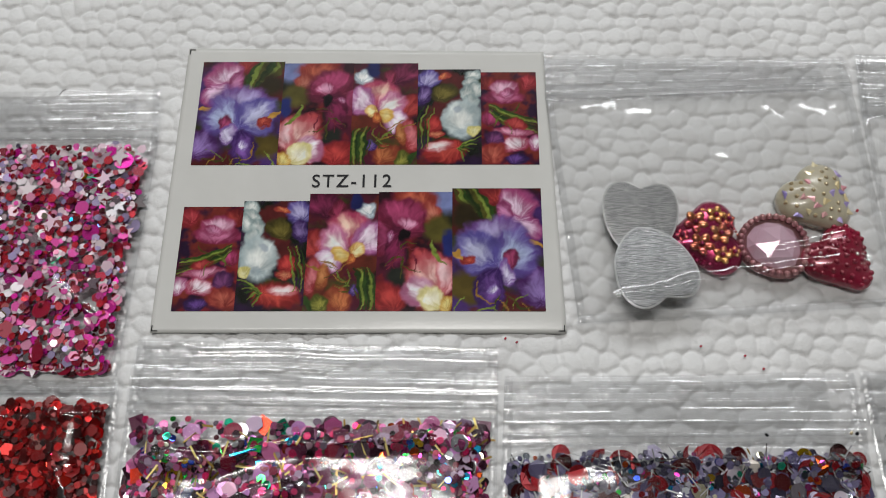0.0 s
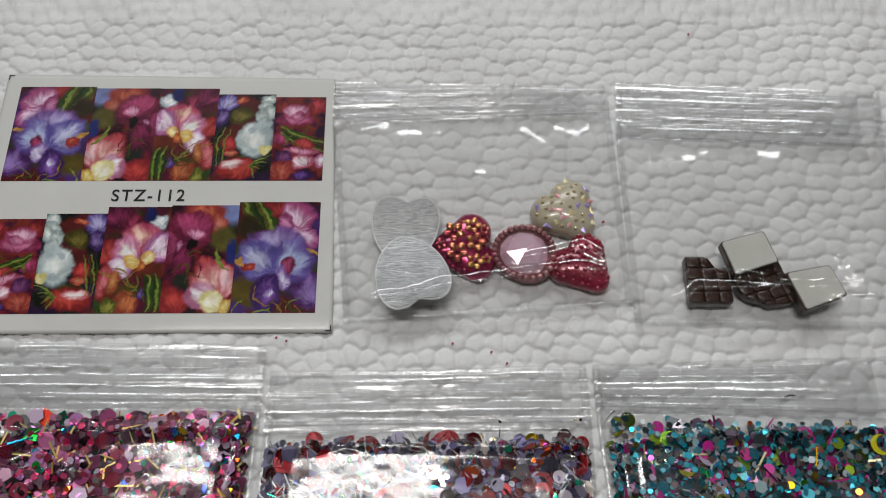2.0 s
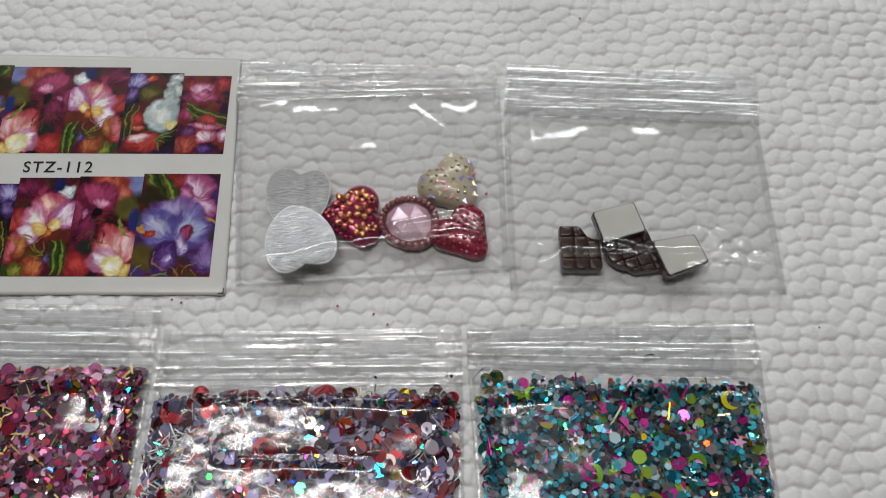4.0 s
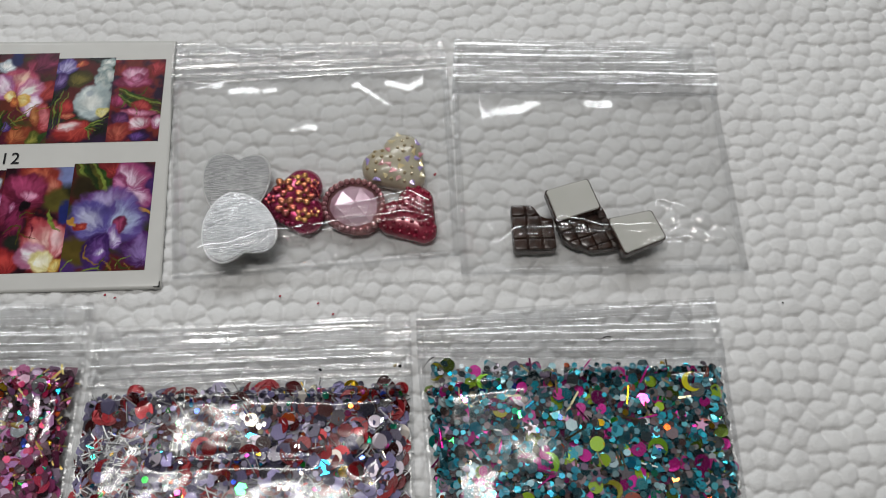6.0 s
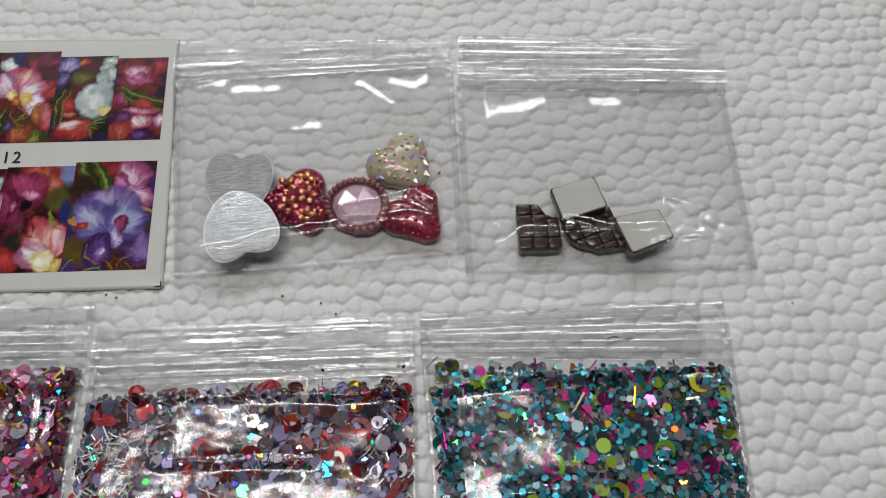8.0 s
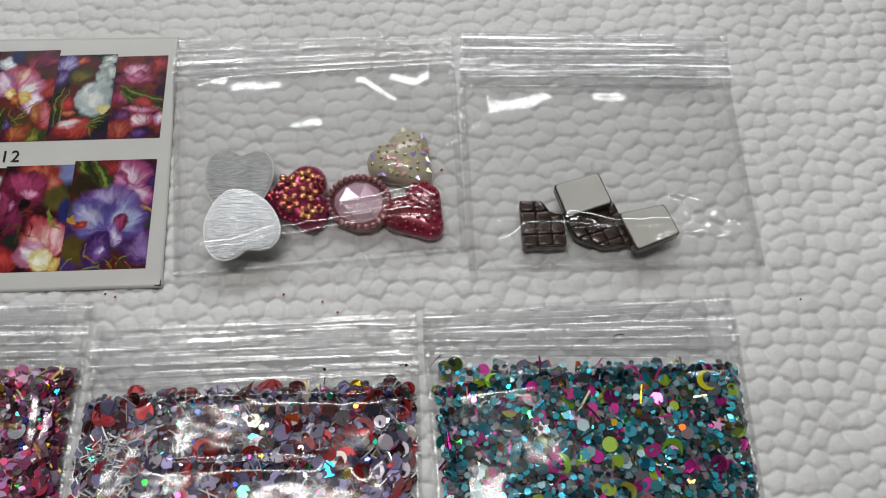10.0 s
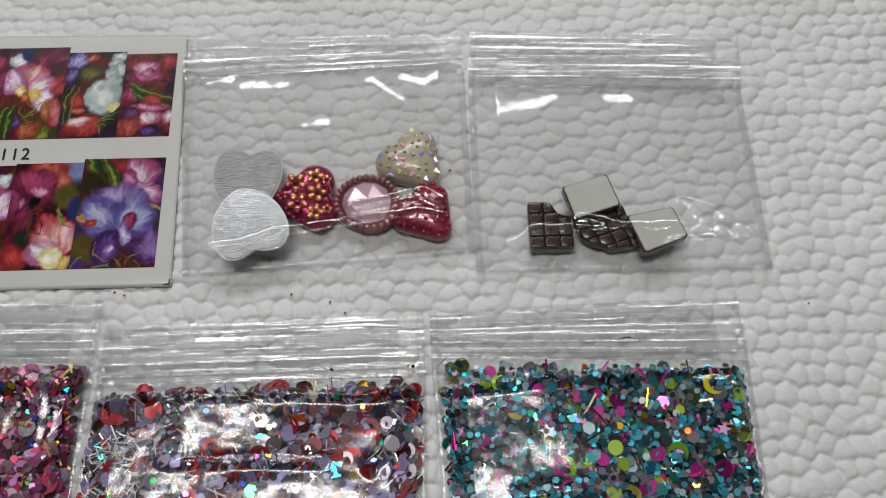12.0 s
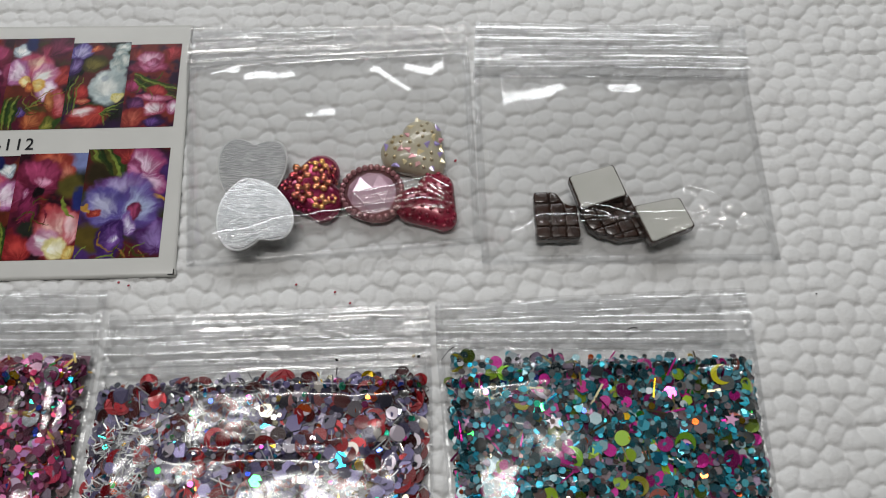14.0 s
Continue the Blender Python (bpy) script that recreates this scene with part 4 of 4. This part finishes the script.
foil_mat, nt, b = nodes_of("brushed_silver_foil")
tc, mp, wn = nt.nodes.new("ShaderNodeTexCoord"), nt.nodes.new("ShaderNodeMapping"), nt.nodes.new("ShaderNodeTexNoise")
mp.inputs["Scale"].default_value = (800, 12000, 1500)
wn.inputs["Scale"].default_value, wn.inputs["Detail"].default_value = 1.0, 4
nt.links.new(tc.outputs["Object"], mp.inputs[0])
nt.links.new(mp.outputs[0], wn.inputs["Vector"])
nt.links.new(ramp(nt, wn.outputs[0], [(0.35, (0.36, 0.37, 0.38)), (0.65, (0.8, 0.8, 0.8))]), b.inputs["Base Color"])
b.inputs["Metallic"].default_value, b.inputs["Roughness"].default_value = 0.95, 0.25
bump(nt, b, wn.outputs[0], 0.14, 0.0001)
clear_mat = simple("clear_resin_rim", (0.5, 0.5, 0.5), (0.7, 0.7, 0.68), 0.2, trans=0.5, coat=0.5)


def pearly(name, base, flash, rough, metal, coat=0.6):
    """Resin with an iridescent coat, whose sheen turns with gloss."""
    m, nt, b = nodes_of(name)
    n = noise_node(nt, 160, 2)
    nt.links.new(ramp(nt, n.outputs[0], [(0.35, base), (0.65, flash)]), b.inputs["Base Color"])
    b.inputs["Roughness"].default_value, b.inputs["Metallic"].default_value, b.inputs["Coat Weight"].default_value = rough, metal, coat
    b.inputs["Coat Roughness"].default_value = 0.06
    b.inputs["Thin Film Thickness"].default_value, b.inputs["Thin Film IOR"].default_value = 420, 1.5
    bump(nt, b, noise_node(nt, 1500).outputs[0], 0.15, 0.0001)
    return m


ruby_mat = pearly("ruby_gold_resin", (0.2, 0.006, 0.05), (0.42, 0.02, 0.1), 0.2, 0.6)
rubygold_mat = pearly("gold_flash_resin", (0.55, 0.06, 0.10), (0.75, 0.4, 0.12), 0.15, 0.85)
blush_mat = pearly("blush_crystal", (0.66, 0.42, 0.52), (0.78, 0.56, 0.66), 0.1, 0.15)
bead_mat = pearly("rose_beads", (0.38, 0.15, 0.18), (0.56, 0.28, 0.28), 0.16, 0.5)
opal_mat = pearly("opal_resin", (0.46, 0.41, 0.29), (0.56, 0.51, 0.38), 0.3, 0.0)
facet_mats = [pearly("opal_facets", *c, 0.3, 0.25) for c in (((0.35, 0.28, 0.62), (0.5, 0.4, 0.7)), ((0.75, 0.6, 0.3), (0.85, 0.75, 0.5)), ((0.7, 0.3, 0.35), (0.8, 0.5, 0.45)))]
stud_mat = pearly("opal_studs", (0.7, 0.55, 0.3), (0.8, 0.7, 0.5), 0.12, 0.5)
scarlet_mat = pearly("scarlet_resin", (0.2, 0.004, 0.022), (0.34, 0.008, 0.045), 0.22, 0.2)
spot_mat = pearly("pale_studs", (0.8, 0.6, 0.6), (0.85, 0.75, 0.7), 0.15, 0.3)


def plump_heart(n=96, notch=1.0):
    """A full-sided heart about one wide, its notch up and its tip blunt."""
    out = []
    for k in range(n):
        t = 2 * math.pi * k / n
        px = math.copysign(abs(math.sin(t)) ** (1.75 if math.cos(t) > 0 else 1.2), math.sin(t))
        py = (13 * math.cos(t) - (2.3 + 0.5 * notch) * math.cos(2 * t) - 1.3 * math.cos(3 * t) - 0.4 * math.cos(4 * t) + 1.4) / 26
        out.append((0.5 * px, py))
    return out


def foil_heart(cx, cy, sx, sy, turn, z, lean, label, notch=1.0):
    g = thing("heart_gem", cx, cy, z - 0.25, label, "gem", "heart gems")
    layers = (("foil_back", foil_mat, 0.0, "brushed silver foil", 0.955), ("foil_edge", edge_mat, -0.012, "bright cut rim of the foil", 1.0))
    for name, material, drop, note, wide in layers:
        bm = bmesh.new()
        prism(bm, placed(plump_heart(96, notch), cx, cy, sx * wide, sy * wide, turn), z - 0.03 + drop, z + drop, 0.01, 2)
        for q in bm.verts:
            q.co.z += lean * (q.co.y - cy)
        part(name, bm, material, g, note, smooth=False)
    bm = bmesh.new()
    under = placed(plump_heart(96, notch), cx, cy, sx * 0.97, sy * 0.97, turn)
    dome(bm, under, z - 0.05, -0.2, 6, -0.05)
    for q in bm.verts:
        q.co.z += lean * (q.co.y - cy)
    part("cushion", bm, clear_mat, g)


edge_mat = simple("bright_foil_rim", (0.75, 0.76, 0.76), (0.9, 0.9, 0.9), 0.25, metal=0.9, scale=900)
foil_heart(7.6, 1.80, 1.2, 1.34, -4, 0.27, 0.03, "silver foil heart lying face down, notch away")
foil_heart(7.70, 0.94, 1.27, 1.36, 197, 0.40, -0.065, "silver foil heart face down on its neighbour, point away", 0.6)

# ruby heart with raised flowers
g = thing("heart_gem", 8.62, 1.47, 0.02, "ruby red heart gem with raised gold-flashed flowers", "gem", "heart gems")
line = placed(heart_outline(72, 0.29, 0.21, 0.16), 8.6, 1.5, 1.26, 1.2, -84)
bm = bmesh.new()
dome(bm, line, 0.03, 0.27, 8, 0.1)
part("base", bm, ruby_mat, g)
for fx, fy, r in ((8.45, 1.72, 0.165), (8.5, 1.34, 0.165), (8.82, 1.52, 0.155), (8.22, 1.5, 0.09), (8.78, 1.84, 0.13), (8.8, 1.16, 0.13), (8.98, 1.78, 0.08), (9.0, 1.22, 0.08)):
    bm = bmesh.new()
    fz = on_dome(fx, fy, line, 0.03, 0.27, 0.1, 0.5)
    for k in range(5):
        a = k * math.tau / 5 + fx
        made = bmesh.ops.create_uvsphere(bm, u_segments=12, v_segments=8, radius=0.62 * r)["verts"]
        bmesh.ops.transform(bm, matrix=Matrix.Translation((fx + r * 0.62 * math.cos(a), fy + r * 0.62 * math.sin(a), fz + 0.01)) @ Matrix.Rotation(a, 4, "Z") @ Matrix.Rotation(-0.25, 4, "Y") @ Matrix.Diagonal((1, 0.72, 0.42, 1)), verts=made)
    flower = part("flower", bm, rubygold_mat, g)
    bm = bmesh.new()
    ball(bm, fx, fy, fz + 0.045, 0.042, 0.8)
    part("flower_eye", bm, ruby_mat, flower)
for k in range(5):
    bm = bmesh.new()
    a0 = 8.58 + 0.065 * k
    for j in range(9):
        f = j / 8
        ball(bm, a0 + 0.16 * f + 0.02 * k, 1.93 - 0.05 * k - 0.25 * f * f + 0.02, 0.235 + 0.03 * f, 0.024, 0.8, 6)
    part("leaf_vein", bm, rubygold_mat, g)
for k in range(9):
    bm = bmesh.new()
    a = -2.7 + k * 0.28
    ball(bm, 8.62 + 0.36 * math.cos(a), 1.45 + 0.42 * math.sin(a), 0.2, 0.05, 0.8)
    part("bead", bm, ruby_mat, g)

# blush crystal with beads round it
g = thing("heart_gem", 9.66, 1.4, 0.02, "blush pink faceted gem ringed with small beads", "gem", "heart gems")
def pear(n, cx, cy, sx, sy, turn):
    """A rounded drop with its point towards the bag's bottom."""
    line = []
    for k in range(n):
        a = 2 * math.pi * k / n
        r = 0.5 * (1 + 0.16 * max(0.0, math.cos(a + 1.2)) ** 6)
        line.append((r * math.cos(a), r * math.sin(a)))
    return placed(line, cx, cy, sx, sy, turn)


PX, PY = 9.66, 1.40
bm = bmesh.new()
prism(bm, pear(72, PX, PY, 1.12, 1.02, 8), 0.03, 0.13, 0.03)
part("base", bm, bead_mat, g)
bm = bmesh.new()
low = [bm.verts.new((x, y, 0.12)) for x, y in pear(12, PX, PY, 0.86, 0.78, 8)]
mid_ = [bm.verts.new((PX + (x - PX) * 0.74, PY + (y - PY) * 0.74, 0.25)) for x, y in pear(6, PX, PY, 0.86, 0.78, 8)]
apex = bm.verts.new((PX + 0.03, PY - 0.02, 0.33))
for k in range(6):
    a, b_, c = low[2 * k], low[2 * k + 1], low[(2 * k + 2) % 12]
    bm.faces.new((a, b_, mid_[k]))
    bm.faces.new((b_, mid_[(k + 1) % 6], mid_[k]))
    bm.faces.new((b_, c, mid_[(k + 1) % 6]))
    bm.faces.new((mid_[k], mid_[(k + 1) % 6], apex))
part("crystal", bm, blush_mat, g, smooth=False)
for x, y in pear(30, PX, PY, 1.03, 0.93, 8):
    bm = bmesh.new()
    ball(bm, x, y, 0.17, 0.056, 0.95, 8)
    part("bead", bm, bead_mat, g)

# opal heart with triangle facets
g = thing("heart_gem", 10.48, 2.2, 0.02, "cream opal heart gem set with small iridescent facets", "gem", "heart gems")
line = placed(heart_outline(72, 0.3, 0.2, 0.24), 10.47, 2.16, 1.2, 1.16, 40)
bm = bmesh.new()
dome(bm, line, 0.03, 0.33, 8, 0.12, 0.6)
part("base", bm, opal_mat, g)
rng = random.Random(12)


def inside(x, y, line):
    hit = False
    for (x0, y0), (x1, y1) in zip(line, line[1:] + line[:1]):
        if (y0 > y) != (y1 > y) and x < x0 + (y - y0) / (y1 - y0) * (x1 - x0):
            hit = not hit
    return hit


inner = placed(heart_outline(48, 0.3, 0.2, 0.24), 10.47, 2.16, 1.06, 1.02, 40)
spots = []
for _ in range(1500):
    x, y = rng.uniform(9.9, 11.1), rng.uniform(1.6, 2.85)
    if inside(x, y, inner) and all(math.hypot(x - a, y - b_) > 0.115 for a, b_ in spots):
        spots.append((x, y))
for k, (x, y) in enumerate(spots):
    z = on_dome(x, y, line, 0.03, 0.33, 0.12, 0.6)
    bm = bmesh.new()
    if k % 2:
        tri = [(x + 0.095 * math.cos(k + 2.094 * j), y + 0.095 * math.sin(k + 2.094 * j)) for j in range(3)]
        vs = [bm.verts.new((a, b_, z - 0.004)) for a, b_ in tri]
        tp = bm.verts.new((x + rng.uniform(-0.03, 0.03), y + rng.uniform(-0.03, 0.03), z + 0.014))
        for j in range(3):
            bm.faces.new((vs[j], vs[(j + 1) % 3], tp))
        part("facet", bm, facet_mats[k // 2 % 3], g, smooth=False)
    else:
        ball(bm, x, y, z, 0.036, 0.9, 8)
        part("stud", bm, stud_mat, g)

# scarlet heart
g = thing("heart_gem", 10.74, 1.12, 0.02, "scarlet heart gem covered in small glossy beads", "gem", "heart gems")
line = placed(heart_outline(72, 0.29, 0.21, 0.2), 10.68, 1.14, 1.12, 1.12, 38)
bm = bmesh.new()
dome(bm, line, 0.03, 0.27, 8, 0.1, 0.6)
part("base", bm, scarlet_mat, g)
inner = placed(heart_outline(48, 0.29, 0.21, 0.2), 10.68, 1.14, 1.03, 1.03, 38)
spots = []
for _ in range(1500):
    x, y = rng.uniform(10.1, 11.3), rng.uniform(0.5, 1.8)
    if inside(x, y, inner) and all(math.hypot(x - a, y - b_) > 0.09 for a, b_ in spots):
        spots.append((x, y))
for k, (x, y) in enumerate(spots):
    z = on_dome(x, y, line, 0.03, 0.27, 0.1, 0.6)
    bm = bmesh.new()
    ball(bm, x, y, z, 0.03 if k % 13 == 0 else 0.045, 0.8, 8)
    part("stud" if k % 13 == 0 else "bead", bm, spot_mat if k % 13 == 0 else scarlet_mat, g)


# ---- chocolate charms ----
def charm(label, outline, z0, z1, face_up, axis):
    """A bar of small squares. face_up: its squares show; otherwise its flat cream back does."""
    cx, cy = sum(p[0] for p in outline) / len(outline), sum(p[1] for p in outline) / len(outline)
    g = thing("chocolate_charm", cx, cy, z0, label, "charm", "chocolate charms")
    bm = bmesh.new()
    prism(bm, rounded(outline, 0.06), z0, z1 - (0.012 if not face_up else 0.06), 0.02)
    part("body", bm, choc_mat, g, smooth=False)
    if not face_up:
        bm = bmesh.new()
        prism(bm, [(cx + (x - cx) * 0.957, cy + (y - cy) * 0.957) for x, y in rounded(outline, 0.06)], z1 - 0.03, z1, 0.012)
        part("back", bm, cream_mat, g, "flat cream resin back", smooth=False)
        return
    c, s = math.cos(math.radians(axis)), math.sin(math.radians(axis))
    wide, deep = 0.248, 0.213
    ax, ay = outline[0]
    for i in range(-5, 6):
        for j in range(-5, 6):
            piece = [((x - ax) * c + (y - ay) * s, (y - ay) * c - (x - ax) * s) for x, y in rounded(outline, 0.05, 3)]
            for k, limit, sign in ((0, i * wide, 1), (0, (i + 1) * wide, -1), (1, j * deep, 1), (1, (j + 1) * deep, -1)):
                kept = []
                for p, q in zip(piece[-1:] + piece[:-1], piece):
                    dp, dq = sign * (p[k] - limit), sign * (q[k] - limit)
                    if dp * dq < 0:
                        f = dp / (dp - dq)
                        kept.append((p[0] + (q[0] - p[0]) * f, p[1] + (q[1] - p[1]) * f))
                    if dq >= 0:
                        kept.append(q)
                piece = kept
                if len(piece) < 3:
                    break
            area = abs(sum(p[0] * q[1] - q[0] * p[1] for p, q in zip(piece, piece[1:] + piece[:1]))) / 2 if len(piece) > 2 else 0
            if area < 0.006:
                continue
            mx, my = sum(p[0] for p in piece) / len(piece), sum(p[1] for p in piece) / len(piece)

            def out(p, f):
                a, b_ = mx + (p[0] - mx) * f, my + (p[1] - my) * f
                return ax + a * c - b_ * s, ay + a * s + b_ * c
            bm = bmesh.new()
            rings = [[bm.verts.new((*out(p, f), z)) for p in piece] for f, z in ((0.97, z1 - 0.065), (0.94, z1 - 0.02), (0.86, z1 - 0.004), (0.72, z1))]
            for low_, high_ in zip(rings, rings[1:]):
                for k in range(len(piece)):
                    if (low_[k].co - low_[(k + 1) % len(piece)].co).length > 1e-6:
                        bm.faces.new((low_[k], low_[(k + 1) % len(piece)], high_[(k + 1) % len(piece)], high_[k]))
            bm.faces.new(rings[-1])
            bmesh.ops.remove_doubles(bm, verts=bm.verts, dist=1e-5)
            part("square", bm, choc_mat, g)


bite = [(13.14, 0.98), (13.06, 0.97), (12.96, 1.0), (12.89, 1.06), (12.85, 1.15), (12.8, 1.22), (12.72, 1.26)]
charm("dark brown chocolate bar charm with a bitten corner", [(12.42, 0.40), (13.16, 0.40), *bite, (12.42, 1.27)], 0.02, 0.27, True, 0)
charm("dark brown chocolate bar charm lying under its neighbours", [(13.18, 0.92), (13.3, 0.6), (13.46, 0.47), (13.62, 0.45), (13.76, 0.36), (13.92, 0.38), (14.28, 0.44), (14.03, 1.2)], 0.02, 0.24, True, 18)
charm("chocolate charm face down with its cream back up", [(13.0, 1.44), (13.79, 1.66), (13.97, 1.07), (13.17, 0.82)], 0.25, 0.45, False, 0)
charm("chocolate charm face down, leaning on the others", [(14.04, 0.88), (14.84, 1.03), (15.04, 0.48), (14.27, 0.19)], 0.2, 0.42, False, 0)


# ---- crumbs and fibres ----
speck_red = simple("red_speck", (0.3, 0.01, 0.03), (0.5, 0.03, 0.06), 0.4)


def speck(x, y, z, r, material, label):
    bm = bmesh.new()
    ball(bm, x, y, z, r, 0.5, 6)
    for q in bm.verts:
        q.co.x += 0.3 * r * math.sin(q.co.y * 90)
    tagged(part("speck", bm, material), label, "speck", "loose specks")


for x, y in ((5.45, -0.08), (9.05, -0.35), (9.3, -0.55), (8.4, -0.2), (13.2, 6.2), (5.62, -0.14)):
    speck(x, y, -0.035, 0.022, speck_red, "tiny red glitter crumb on the white pebbled sheet")
speck(11.12, 2.02, 0.04, 0.03, speck_red, "tiny red crumb inside the hearts bag")
speck(9.13, -1.57, 0.19, 0.028, ink_mat, "tiny black speck on the zip bag")
speck(10.42, -1.55, 0.19, 0.03, ink_mat, "tiny black speck on the zip bag")
speck(10.34, -1.54, 0.19, 0.03, stud_mat, "tiny gold speck on the zip bag")
speck(17.0, -0.6, -0.035, 0.016, ink_mat, "tiny dark crumb on the white pebbled sheet")


def fibre(x0, y0, x1, y1, z, r):
    bm = bmesh.new()
    n = 8
    rings = []
    for k in range(n + 1):
        t = k / n
        cx, cy = x0 + (x1 - x0) * t, y0 + (y1 - y0) * t + 0.03 * math.sin(3 * t)
        rings.append([bm.verts.new((cx + r * math.cos(a) * 0.4, cy + r * math.cos(a), z + r * math.sin(a))) for a in (0, 1.57, 3.14, 4.71)])
    for a, b_ in zip(rings, rings[1:]):
        for k in range(4):
            bm.faces.new((a[k], a[(k + 1) % 4], b_[(k + 1) % 4], b_[k]))
    bm.faces.new(rings[0])
    bm.faces.new(rings[-1][::-1])
    tagged(part("fibre", bm, ink_mat), "short black fibre lying on a zip bag", "fibre", "loose fibres")


fibre(13.74, -1.22, 13.92, -1.19, 0.2, 0.01)
fibre(10.78, -1.62, 10.98, -1.42, 0.2, 0.012)
fibre(-2.02, 4.13, -1.92, 4.22, 0.2, 0.01)
